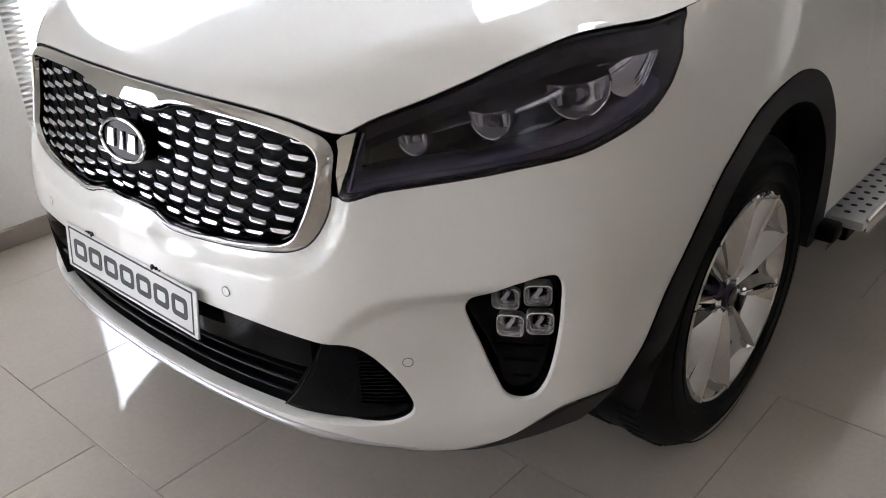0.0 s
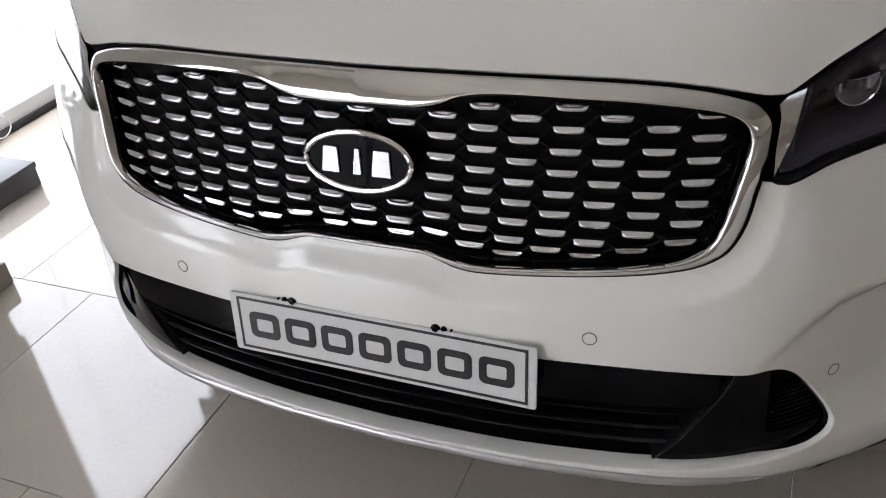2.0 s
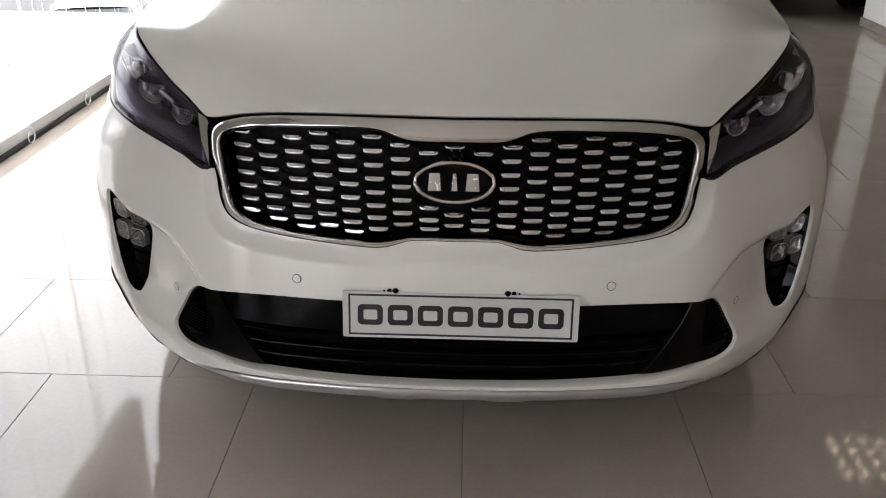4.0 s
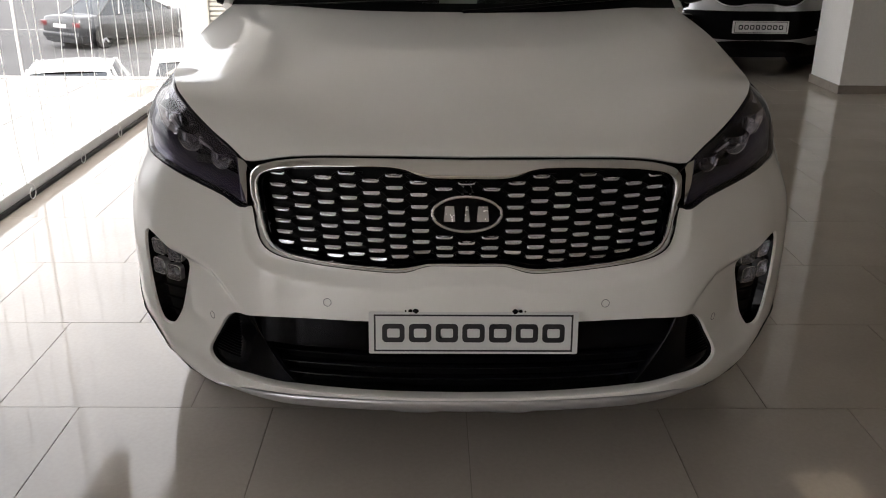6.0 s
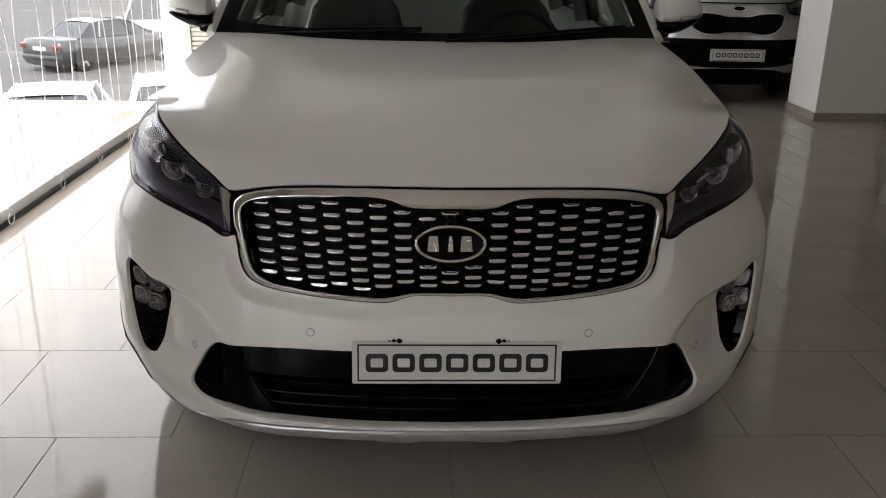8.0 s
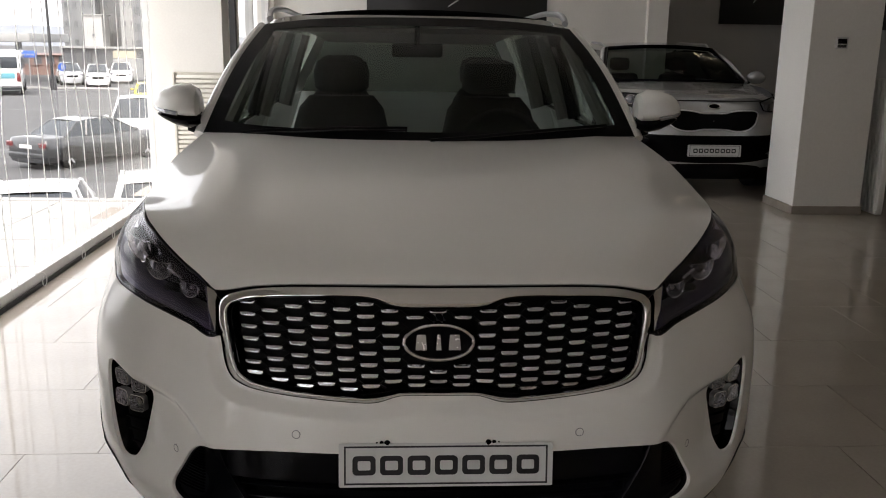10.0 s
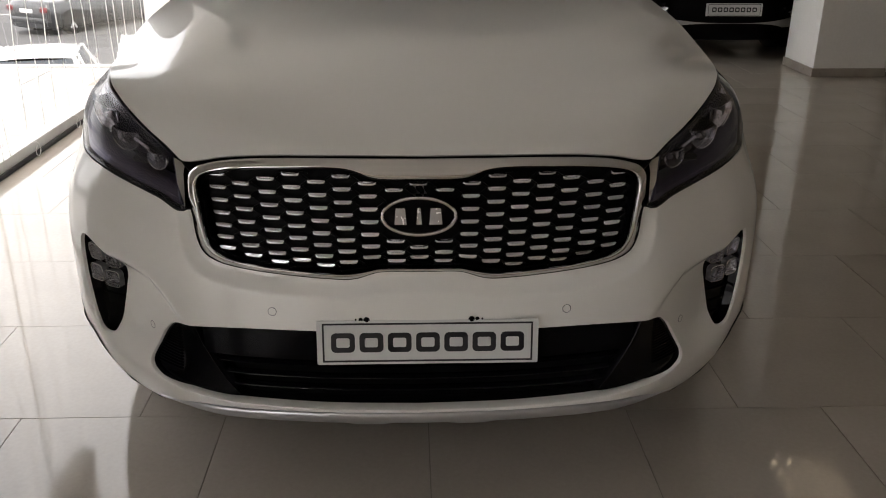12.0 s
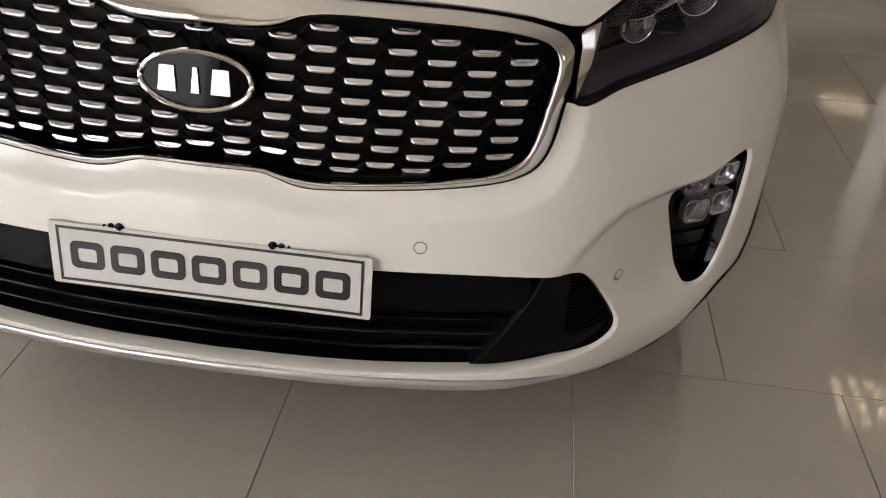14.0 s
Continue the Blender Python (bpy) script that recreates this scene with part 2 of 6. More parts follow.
def thing(name, label, category, at=(0, 0, 0), group="", kind="", turn=0.0):
    e = new(name)
    e.empty_display_size = 0.1
    e.matrix_world = pose(*at, 0, 0, turn)
    return tagged(e, label, category, group, kind)


def box_into(bm, lo, hi, bevel=0.0, m=None):
    """A bevelled box between two corners, added to bm."""
    c = [(a + b) / 2 for a, b in zip(lo, hi)]
    sz = [abs(b - a) for a, b in zip(lo, hi)]
    mat = Matrix.Translation(c) @ Matrix.Diagonal((*sz, 1))
    if m is not None:
        mat = m @ mat
    r = bmesh.ops.create_cube(bm, size=1.0, matrix=mat)
    if bevel > 0:
        ed = list({e for v in r["verts"] for e in v.link_edges})
        bmesh.ops.bevel(bm, geom=ed, offset=bevel, segments=2, profile=0.5, affect="EDGES")
    return bm


def box(lo, hi, bevel=0.0, m=None):
    return box_into(bmesh.new(), lo, hi, bevel, m)


def cyl_into(bm, a, b, r, r2=None, seg=24):
    a, b = Vector(a), Vector(b)
    d = b - a
    m = Matrix.Translation((a + b) / 2) @ d.to_track_quat("Z", "Y").to_matrix().to_4x4()
    bmesh.ops.create_cone(bm, cap_ends=True, segments=seg, radius1=r, radius2=r if r2 is None else r2, depth=d.length, matrix=m)
    return bm


def cyl(a, b, r, r2=None, seg=24):
    return cyl_into(bmesh.new(), a, b, r, r2, seg)


def lathe_into(bm, profile, m, seg=48):
    """Turns (radius, height) points round the z axis of m."""
    rings = []
    for r, h in profile:
        rings.append([bm.verts.new(m @ Vector((r * math.cos(k * math.tau / seg), r * math.sin(k * math.tau / seg), h))) for k in range(seg)])
    for a, b in zip(rings, rings[1:]):
        for k in range(seg):
            bm.faces.new((a[k], a[(k + 1) % seg], b[(k + 1) % seg], b[k]))
    return bm


def loft_into(bm, curves, closed=False):
    """Quads between successive curves of equal length."""
    rows = [[bm.verts.new(tuple(map(float, p))) for p in c] for c in curves]
    for a, b in zip(rows, rows[1:]):
        n = len(a)
        for k in range(n if closed else n - 1):
            try:
                bm.faces.new((a[k], a[(k + 1) % n], b[(k + 1) % n], b[k]))
            except ValueError:
                pass
    return bm


def loft(curves, closed=False):
    return loft_into(bmesh.new(), curves, closed)


def tube_into(bm, pts, r, seg=6, closed=False):
    """A round bar along a line of points."""
    pts = [Vector(tuple(map(float, p))) for p in pts]
    rings = []
    n = len(pts)
    for i, p in enumerate(pts):
        if closed:
            d = pts[(i + 1) % n] - pts[i - 1]
        else:
            d = pts[min(i + 1, n - 1)] - pts[max(i - 1, 0)]
        q = d.to_track_quat("Z", "Y")
        rr = r[i] if isinstance(r, (list, tuple)) else r
        rings.append([bm.verts.new(p + q @ Vector((rr * math.cos(k * math.tau / seg), rr * math.sin(k * math.tau / seg), 0))) for k in range(seg)])
    pairs = list(zip(rings, rings[1:])) + ([(rings[-1], rings[0])] if closed else [])
    for a, b in pairs:
        for k in range(seg):
            bm.faces.new((a[k], a[(k + 1) % seg], b[(k + 1) % seg], b[k]))
    if not closed:
        bm.faces.new(rings[0][::-1])
        bm.faces.new(rings[-1])
    return bm


def tube(pts, r, seg=6, closed=False):
    return tube_into(bmesh.new(), pts, r, seg, closed)


def blob_into(bm, centre, radii, m=None, u=24, v=16):
    mat = Matrix.Translation(centre) @ Matrix.Diagonal((*radii, 1))
    bmesh.ops.create_uvsphere(bm, u_segments=u, v_segments=v, radius=1.0, matrix=mat if m is None else m @ mat)
    return bm


def solid_outline(bm, outline, m, depth, bevel=0.0):
    """A flat closed outline, given a thickness towards local -z."""
    vs = [bm.verts.new(m @ Vector((x, y, 0))) for x, y in outline]
    f = bm.faces.new(vs)
    r = bmesh.ops.extrude_face_region(bm, geom=[f])
    nv = [g for g in r["geom"] if isinstance(g, bmesh.types.BMVert)]
    d = (m.to_3x3() @ Vector((0, 0, -depth)))
    for v in nv:
        v.co += d
    return bm


def rounded(w, h, r, seg=5):
    """Outline of a rounded rectangle centred on the origin."""
    out = []
    for cx, cy, a0 in ((w / 2 - r, h / 2 - r, 0), (-w / 2 + r, h / 2 - r, 90), (-w / 2 + r, -h / 2 + r, 180), (w / 2 - r, -h / 2 + r, 270)):
        for k in range(seg + 1):
            a = radians(a0 + 90 * k / seg)
            out.append((cx + r * math.cos(a), cy + r * math.sin(a)))
    return out


# ---- the white car: shape of its skin ----
def spline(pts, n=24, closed=False):
    """A smooth line through control points."""
    p = np.array(pts, float)
    m = len(p)
    out = []
    for i in range(m if closed else m - 1):
        if closed:
            a, b, c, d = p[i - 1], p[i], p[(i + 1) % m], p[(i + 2) % m]
        else:
            b, c = p[i], p[i + 1]
            a = p[i - 1] if i else 2 * b - c
            d = p[i + 2] if i + 2 < m else 2 * c - b
        t0 = 0
        t1 = t0 + max(np.linalg.norm(b - a) ** .5, 1e-6)
        t2 = t1 + max(np.linalg.norm(c - b) ** .5, 1e-6)
        t3 = t2 + max(np.linalg.norm(d - c) ** .5, 1e-6)
        t = np.linspace(t1, t2, n, endpoint=False)[:, None]
        a1 = (t1 - t) / (t1 - t0) * a + (t - t0) / (t1 - t0) * b
        a2 = (t2 - t) / (t2 - t1) * b + (t - t1) / (t2 - t1) * c
        a3 = (t3 - t) / (t3 - t2) * c + (t - t2) / (t3 - t2) * d
        b1 = (t2 - t) / (t2 - t0) * a1 + (t - t0) / (t2 - t0) * a2
        b2 = (t3 - t) / (t3 - t1) * a2 + (t - t1) / (t3 - t1) * a3
        out.append((t2 - t) / (t2 - t1) * b1 + (t - t1) / (t2 - t1) * b2)
    if not closed:
        out.append(p[-1:])
    return np.concatenate(out)


def smoothed(a, k=41):
    w = np.hanning(k + 2)[1:-1]
    w /= w.sum()
    e = np.concatenate([2 * a[0] - a[k // 2:0:-1], a, 2 * a[-1] - a[-2:-k // 2 - 1:-1]])
    return np.convolve(e, w, "valid")


def ease(a, b, x):
    t = np.clip((x - a) / (b - a), 0, 1)
    return t * t * (3 - 2 * t)


# plan of the widest outline, from the nose round the corner and down the side
PLAN = [(0, 0), (.2, .007), (.33, .022), (.43, .040), (.52, .070), (.60, .116), (.66, .168), (.72, .23), (.78, .295), (.83, .365), (.865, .44),
        (.89, .53), (.908, .63), (.922, .75), (.932, .9), (.94, 1.15), (.942, 1.6), (.945, 2.6), (.94, 3.4), (.925, 4.0), (.88, 4.45)]
_c = spline(PLAN, 40)
_s = np.concatenate([[0], np.cumsum(np.hypot(*np.diff(_c, axis=0).T))])
_ss = np.linspace(0, _s[-1], 2400)
_cx, _cy = smoothed(np.interp(_ss, _s, _c[:, 0])), smoothed(np.interp(_ss, _s, _c[:, 1]))
_tx, _ty = np.gradient(_cx, _ss), np.gradient(_cy, _ss)
# how far the skin falls back from that outline at each height: nose, corner, side
NOSE = [(.20, .085), (.25, .055), (.30, .022), (.35, .006), (.42, .001), (.50, 0), (.58, .001), (.64, .010), (.70, .029), (.76, .051), (.82, .066), (.88, .078), (.93, .092), (.98, .113), (1.04, .145), (1.2, .25)]
CORNER = [(.20, .030), (.25, .004), (.30, -.011), (.36, -.019), (.42, -.021), (.50, -.022), (.58, -.023), (.64, -.022), (.70, -.017), (.76, -.006), (.82, .008), (.88, .027), (.93, .048), (.98, .076), (1.04, .125), (1.2, .25)]
SIDE = [(.20, .05), (.25, .03), (.30, .02), (.35, .012), (.42, .006), (.50, .002), (.58, .0), (.64, .002), (.70, .008), (.76, .016), (.82, .025), (.88, .034), (.93, .044), (.98, .060), (1.04, .085), (1.2, .17)]
_zz = np.linspace(.2, 1.2, 600)


def fall_table(p):
    q = spline(p, 20)
    return smoothed(np.interp(_zz, q[:, 0], q[:, 1]), 31)


_f1, _f2, _f3 = fall_table(NOSE), fall_table(CORNER), fall_table(SIDE)

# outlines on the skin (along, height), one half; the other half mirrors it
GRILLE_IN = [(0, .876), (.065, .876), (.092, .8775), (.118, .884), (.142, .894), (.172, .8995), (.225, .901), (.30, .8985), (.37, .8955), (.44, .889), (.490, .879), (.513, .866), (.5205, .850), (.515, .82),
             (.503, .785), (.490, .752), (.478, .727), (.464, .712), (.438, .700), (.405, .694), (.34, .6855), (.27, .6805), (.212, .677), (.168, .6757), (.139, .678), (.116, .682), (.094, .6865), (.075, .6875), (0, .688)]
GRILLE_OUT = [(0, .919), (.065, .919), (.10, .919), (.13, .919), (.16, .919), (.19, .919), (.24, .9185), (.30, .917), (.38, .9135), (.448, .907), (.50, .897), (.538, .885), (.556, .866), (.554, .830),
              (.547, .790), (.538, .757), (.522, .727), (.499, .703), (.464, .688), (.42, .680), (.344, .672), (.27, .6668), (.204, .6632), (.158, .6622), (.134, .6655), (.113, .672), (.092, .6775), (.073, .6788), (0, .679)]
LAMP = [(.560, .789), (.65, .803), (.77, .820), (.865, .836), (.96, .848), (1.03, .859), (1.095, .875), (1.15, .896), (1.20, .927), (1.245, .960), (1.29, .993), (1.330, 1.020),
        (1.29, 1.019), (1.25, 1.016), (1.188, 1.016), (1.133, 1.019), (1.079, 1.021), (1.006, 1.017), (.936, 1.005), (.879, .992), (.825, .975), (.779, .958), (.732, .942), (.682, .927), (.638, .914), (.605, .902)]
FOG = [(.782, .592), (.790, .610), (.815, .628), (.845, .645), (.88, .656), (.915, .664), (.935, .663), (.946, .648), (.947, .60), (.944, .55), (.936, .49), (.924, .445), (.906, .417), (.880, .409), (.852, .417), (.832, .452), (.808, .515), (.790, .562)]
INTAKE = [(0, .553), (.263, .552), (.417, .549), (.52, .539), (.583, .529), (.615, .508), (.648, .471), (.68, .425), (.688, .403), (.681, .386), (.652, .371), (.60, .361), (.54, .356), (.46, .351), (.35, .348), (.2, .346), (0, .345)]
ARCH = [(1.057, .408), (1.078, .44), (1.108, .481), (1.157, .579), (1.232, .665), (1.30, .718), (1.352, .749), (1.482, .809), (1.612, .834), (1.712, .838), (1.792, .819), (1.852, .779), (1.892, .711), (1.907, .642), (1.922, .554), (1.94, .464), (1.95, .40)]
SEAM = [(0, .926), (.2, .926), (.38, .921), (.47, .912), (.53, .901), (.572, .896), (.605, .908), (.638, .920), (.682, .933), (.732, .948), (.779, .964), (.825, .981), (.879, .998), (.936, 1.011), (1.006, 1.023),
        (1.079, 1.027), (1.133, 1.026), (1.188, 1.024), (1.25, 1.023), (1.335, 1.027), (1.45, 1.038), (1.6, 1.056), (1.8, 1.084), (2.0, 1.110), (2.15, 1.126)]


def both(right):
    """A closed outline from its right half, which starts and ends on the middle."""
    return right + [(-a, b) for a, b in right[-2:0:-1]]


_go = np.array([p for p in spline(both(GRILLE_OUT), 14, True) if p[0] > -.03 and p[1] < .90])


def dist_to(line, s, z, closed=True):
    a, b = (line, np.roll(line, -1, 0)) if closed else (line[:-1], line[1:])
    best = np.full(s.shape, 9.0)
    for p, q in zip(a, b):
        d = q - p
        L = max(d @ d, 1e-12)
        t = np.clip(((s - p[0]) * d[0] + (z - p[1]) * d[1]) / L, 0, 1)
        best = np.minimum(best, np.hypot(s - p[0] - t * d[0], z - p[1] - t * d[1]))
    return best


def fall(s, z):
    a = np.abs(s)
    w, v = ease(.62, 1.05, a), ease(1.1, 1.8, a)
    d = (1 - w) * np.interp(z, _zz, _f1) + w * ((1 - v) * np.interp(z, _zz, _f2) + v * np.interp(z, _zz, _f3))
    # the hollow beside the fog lamp, and the moat under the grille surround
    lip = np.interp(a, [.50, .535, .555, .585, .62, .66, .73, .81], [.505, .541, .562, .588, .612, .628, .632, .634])
    d = d + (.012 * ease(.50, .60, a) + .019 * np.clip((a - .57) / .215, 0, 1)) * ease(-.012, .036 - .008 * ease(.60, .72, a), lip - z) * (1 - ease(.80, .95, a)) * ease(.36, .47, z)
    d = d - .010 * ease(.93, 1.03, a) * (1 - ease(1.12, 1.36, a)) * ease(.33, .46, z) * (1 - ease(.72, .86, z))
    # the lamp swells at its rear end and tucks in along its lower edge
    d = d - .013 * ease(1.02, 1.16, a) * (1 - ease(1.24, 1.36, a)) * ease(.86, .94, z) * (1 - ease(.965, 1.02, z))
    d = d + .010 * ease(.80, .95, a) * (1 - ease(1.04, 1.16, a)) * ease(.74, .85, z) * (1 - ease(.86, .93, z))
    near = dist_to(_go, a, z, False)
    d = d + (.006 * np.exp(-((near - .006) / .012) ** 2) + .0095 * (1 - ease(.018, .040, near))) * (1 - ease(.76, .83, z))
    return d


def skin(s, z, off=0.0):
    s, z = np.asarray(s, float), np.asarray(z, float)
    a, sg = np.abs(s), np.where(np.asarray(s, float) < 0, -1, 1)
    x, y = np.interp(a, _ss, _cx), np.interp(a, _ss, _cy)
    tx, ty = np.interp(a, _ss, _tx), np.interp(a, _ss, _ty)
    L = np.hypot(tx, ty)
    d = fall(s, z) - off
    return np.stack([sg * (x - ty / L * d), y + tx / L * d, z + 0 * x], -1)


def skin_normal(s, z, off=0.0, h=.003):
    o = off if callable(off) else (lambda a, b: off)
    u = skin(s + h, z, o(s + h, z)) - skin(s - h, z, o(s - h, z))
    v = skin(s, z + h, o(s, z + h)) - skin(s, z - h, o(s, z - h))
    n = np.cross(u, v)
    return n / np.linalg.norm(n, axis=-1, keepdims=True)


def skin_pose(s, z, off=0.0):
    """Axes on the skin: x along it, y up it, z out of it."""
    n = skin_normal(np.array([s]), np.array([z]), off)[0]
    p = skin(np.array([s]), np.array([z]), off)[0]
    up = np.array([0, 0, 1.0])
    up = up - n * (up @ n)
    up /= np.linalg.norm(up)
    r = np.cross(up, n)
    return Matrix(((r[0], up[0], n[0], p[0]), (r[1], up[1], n[1], p[1]), (r[2], up[2], n[2], p[2]), (0, 0, 0, 1)))


def s_of_y(y):
    return float(np.interp(y, _cy, _ss))


def inside(poly, pts):
    x, y = pts[:, 0], pts[:, 1]
    r = np.zeros(len(pts), bool)
    for (x1, y1), (x2, y2) in zip(poly, np.roll(poly, -1, 0)):
        c = ((y1 > y) != (y2 > y)) & (x < (x2 - x1) * (y - y1) / (y2 - y1 + 1e-15) + x1)
        r ^= c
    return r


from mathutils.geometry import delaunay_2d_cdt


def patch(name, outer, holes, material, parent, off=0.0, step=.013, label=""):
    """A piece of the skin inside one outline and outside its holes."""
    loops = [np.array(outer)] + [np.array(h) for h in holes]
    pts, edges = [], []
    for L in loops:
        b = len(pts)
        pts += [tuple(p) for p in L]
        edges += [(b + k, b + (k + 1) % len(L)) for k in range(len(L))]
    lo, hi = loops[0].min(0), loops[0].max(0)
    gs, gz = np.meshgrid(np.arange(lo[0], hi[0], step), np.arange(lo[1], hi[1], step))
    g = np.stack([gs.ravel(), gz.ravel()], 1)
    g = g[inside(loops[0], g)]
    for h in loops[1:]:
        g = g[~inside(h, g)]
    for L in loops:
        g = g[dist_to(L, g[:, 0], g[:, 1]) > step * .45]
    pts += [tuple(p) for p in g]
    vo, _, fo, *_ = delaunay_2d_cdt([Vector(p) for p in pts], edges, [], 0, 1e-6)
    sz = np.array([(v.x, v.y) for v in vo])
    co = skin(sz[:, 0], sz[:, 1], off(sz[:, 0], sz[:, 1]) if callable(off) else off)
    nn = skin_normal(sz[:, 0], sz[:, 1], off)
    fo = np.array([tuple(f) for f in fo])
    mid = sz[fo].mean(1)
    keep = inside(loops[0], mid)
    for h in loops[1:]:
        keep &= ~inside(h, mid)
    fo = fo[keep]
    faces = []
    for f in fo:
        a, b, c = co[f[0]], co[f[1]], co[f[2]]
        faces.append(tuple(f) if np.cross(b - a, c - a) @ nn[f[0]] > 0 else tuple(f)[::-1])
    return mesh_of(name, co, faces, material, parent, label, True, nn)


def shrink(loop, d):
    """A closed outline moved inwards by d."""
    L = np.array(loop)
    t = np.roll(L, -1, 0) - np.roll(L, 1, 0)
    n = np.stack([-t[:, 1], t[:, 0]], 1)
    n /= np.linalg.norm(n, axis=1, keepdims=True) + 1e-12
    area = np.sum(L[:, 0] * np.roll(L[:, 1], -1) - np.roll(L[:, 0], -1) * L[:, 1])
    return L + n * d * (1 if area > 0 else -1)


def rim_band(name, loop, rows, material, parent, label=""):
    """A band along a closed outline; rows are (inset, offset from the skin)."""
    bm = bmesh.new()
    loft_into(bm, [skin(*shrink(loop, i).T, o) for i, o in rows], True)
    return part(name, bm, material, parent, label, angle=50)


# ---- the white car ----
suv = thing("car", "white pearl SUV with chrome-framed grille, parked on the showroom floor", "car")
GAP = .0014
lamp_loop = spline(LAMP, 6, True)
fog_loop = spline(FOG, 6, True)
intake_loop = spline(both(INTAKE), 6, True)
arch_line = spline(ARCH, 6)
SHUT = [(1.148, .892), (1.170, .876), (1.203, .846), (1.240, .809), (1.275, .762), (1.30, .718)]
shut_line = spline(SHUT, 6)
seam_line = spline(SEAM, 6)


def cut(line, a, b):
    """The stretch of a line between the points nearest to a and b."""
    line = np.array(line)
    i = int(np.argmin(np.hypot(*(line - np.array(a)).T)))
    j = int(np.argmin(np.hypot(*(line - np.array(b)).T)))
    return line[i:j + 1] if i <= j else line[j:i + 1][::-1]


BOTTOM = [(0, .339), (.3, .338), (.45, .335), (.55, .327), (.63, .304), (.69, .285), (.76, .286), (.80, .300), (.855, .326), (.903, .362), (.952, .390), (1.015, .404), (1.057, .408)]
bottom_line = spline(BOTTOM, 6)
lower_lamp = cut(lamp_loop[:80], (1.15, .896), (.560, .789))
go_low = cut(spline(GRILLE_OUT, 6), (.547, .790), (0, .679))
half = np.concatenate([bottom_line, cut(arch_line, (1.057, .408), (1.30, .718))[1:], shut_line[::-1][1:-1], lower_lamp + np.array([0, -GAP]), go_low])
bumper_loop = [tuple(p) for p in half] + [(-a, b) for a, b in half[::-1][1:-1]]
fog_left = [(-a, b) for a, b in fog_loop][::-1]
bumper = patch("bumper", bumper_loop, [intake_loop, fog_loop, fog_left], PAINT, suv, step=.008)
for L in (fog_loop, fog_left):
    rim_band("fog_recess", L, [(0, 0), (.0010, -.0005), (.0025, -.0025), (.0035, -.006), (.0035, -.009)], PAINT, bumper)
shelf = .009 + .021 * (1 - ease(.36, .40, intake_loop[:, 1])) * (1 - ease(.50, .66, np.abs(intake_loop[:, 0])))
part("intake_edge", loft([skin(*shrink(intake_loop, k).T, 0 * shelf - o if f is None else -f * shelf) for k, o, f in ((0, 0, None), (.0010, .0006, None), (.0022, .0028, None), (.0030, 0, .7), (.0032, 0, 1.0))], True), PAINT, bumper, angle=50)

# fenders, doors and quarters
S_DOOR, S_DOOR2, S_REAR, S_END = s_of_y(1.50), s_of_y(2.58), s_of_y(3.42), float(_ss[-1]) - .01


def belt(y):
    return float(np.interp(y, [1.4, 2.6, 3.6, 4.5], [1.082, 1.10, 1.115, 1.12]))


rear_c = s_of_y(3.69)
for sg in (1, -1):
    lamp_back = cut(lamp_loop[:80], (1.15, .896), (1.330, 1.020)) + np.array([GAP, 0])
    top = cut(seam_line, (1.335, 1.025), (S_DOOR, 1.08)) - np.array([0, GAP])
    top[:, 0] = np.minimum(top[:, 0], S_DOOR)
    loop = np.concatenate([lamp_back, top, [(S_DOOR, .9), (S_DOOR, .6), (S_DOOR, .40)], cut(arch_line, (1.95, .40), (1.30, .718)), shut_line[::-1][1:-1] + np.array([GAP, .001])])
    loop[:, 0] *= sg
    patch("fender", loop, [], PAINT, suv, step=.018)
    for a, b in ((S_DOOR + .004, S_DOOR2), (S_DOOR2 + .004, S_REAR)):
        n = 12
        ss = np.linspace(a, b, n)
        loop = [(sg * q, .40) for q in ss] + [(sg * b, .75)] + [(sg * q, belt(float(np.interp(q, _ss, _cy)))) for q in ss[::-1]] + [(sg * a, .75)]
        door = patch("door", loop, [], PAINT, suv, step=.05)
        hp = skin_pose(sg * (b - .16), .93, .02)
        part("door_handle", box((-.09, -.014, -.012), (.09, .014, .012), .008, hp), CHROME, door, "chrome door handle")
    ang = np.radians(np.linspace(0, 180, 25))
    loop = [(sg * (S_REAR + .004), .40), (sg * (rear_c - .43), .40)] + [(sg * (rear_c - .43 * math.cos(q)), .40 + .42 * math.sin(q)) for q in ang[1:-1]] + [(sg * (rear_c + .43), .40), (sg * S_END, .42), (sg * S_END, .8), (sg * S_END, 1.12), (sg * (S_REAR + .3), 1.118), (sg * (S_REAR + .004), belt(3.42))]
    patch("rear_quarter", loop, [], PAINT, suv, step=.06)
    loop = [(sg * (S_DOOR - .02), .395), (sg * (S_REAR + .02), .395), (sg * (S_REAR + .02), .25), (sg * (S_DOOR - .02), .25)]
    patch("sill_cladding", loop, [], CLADDING, suv, .006, step=.08)

# close seams between bumper and fender
for sg in (1, -1):
    part("seam_fill", loft([skin((shut_line[1:-1, 0] + d) * sg, shut_line[1:-1, 1] + d * .6, -.0014) for d in (-.004, 0, .004)]), PAINT, suv)
    zs = np.linspace(.42, 1.07, 20)
    part("seam_fill", loft([skin(0 * zs + sg * (S_DOOR + d), zs, -.003) for d in (-.008, .002, .012)]), PAINT, suv)

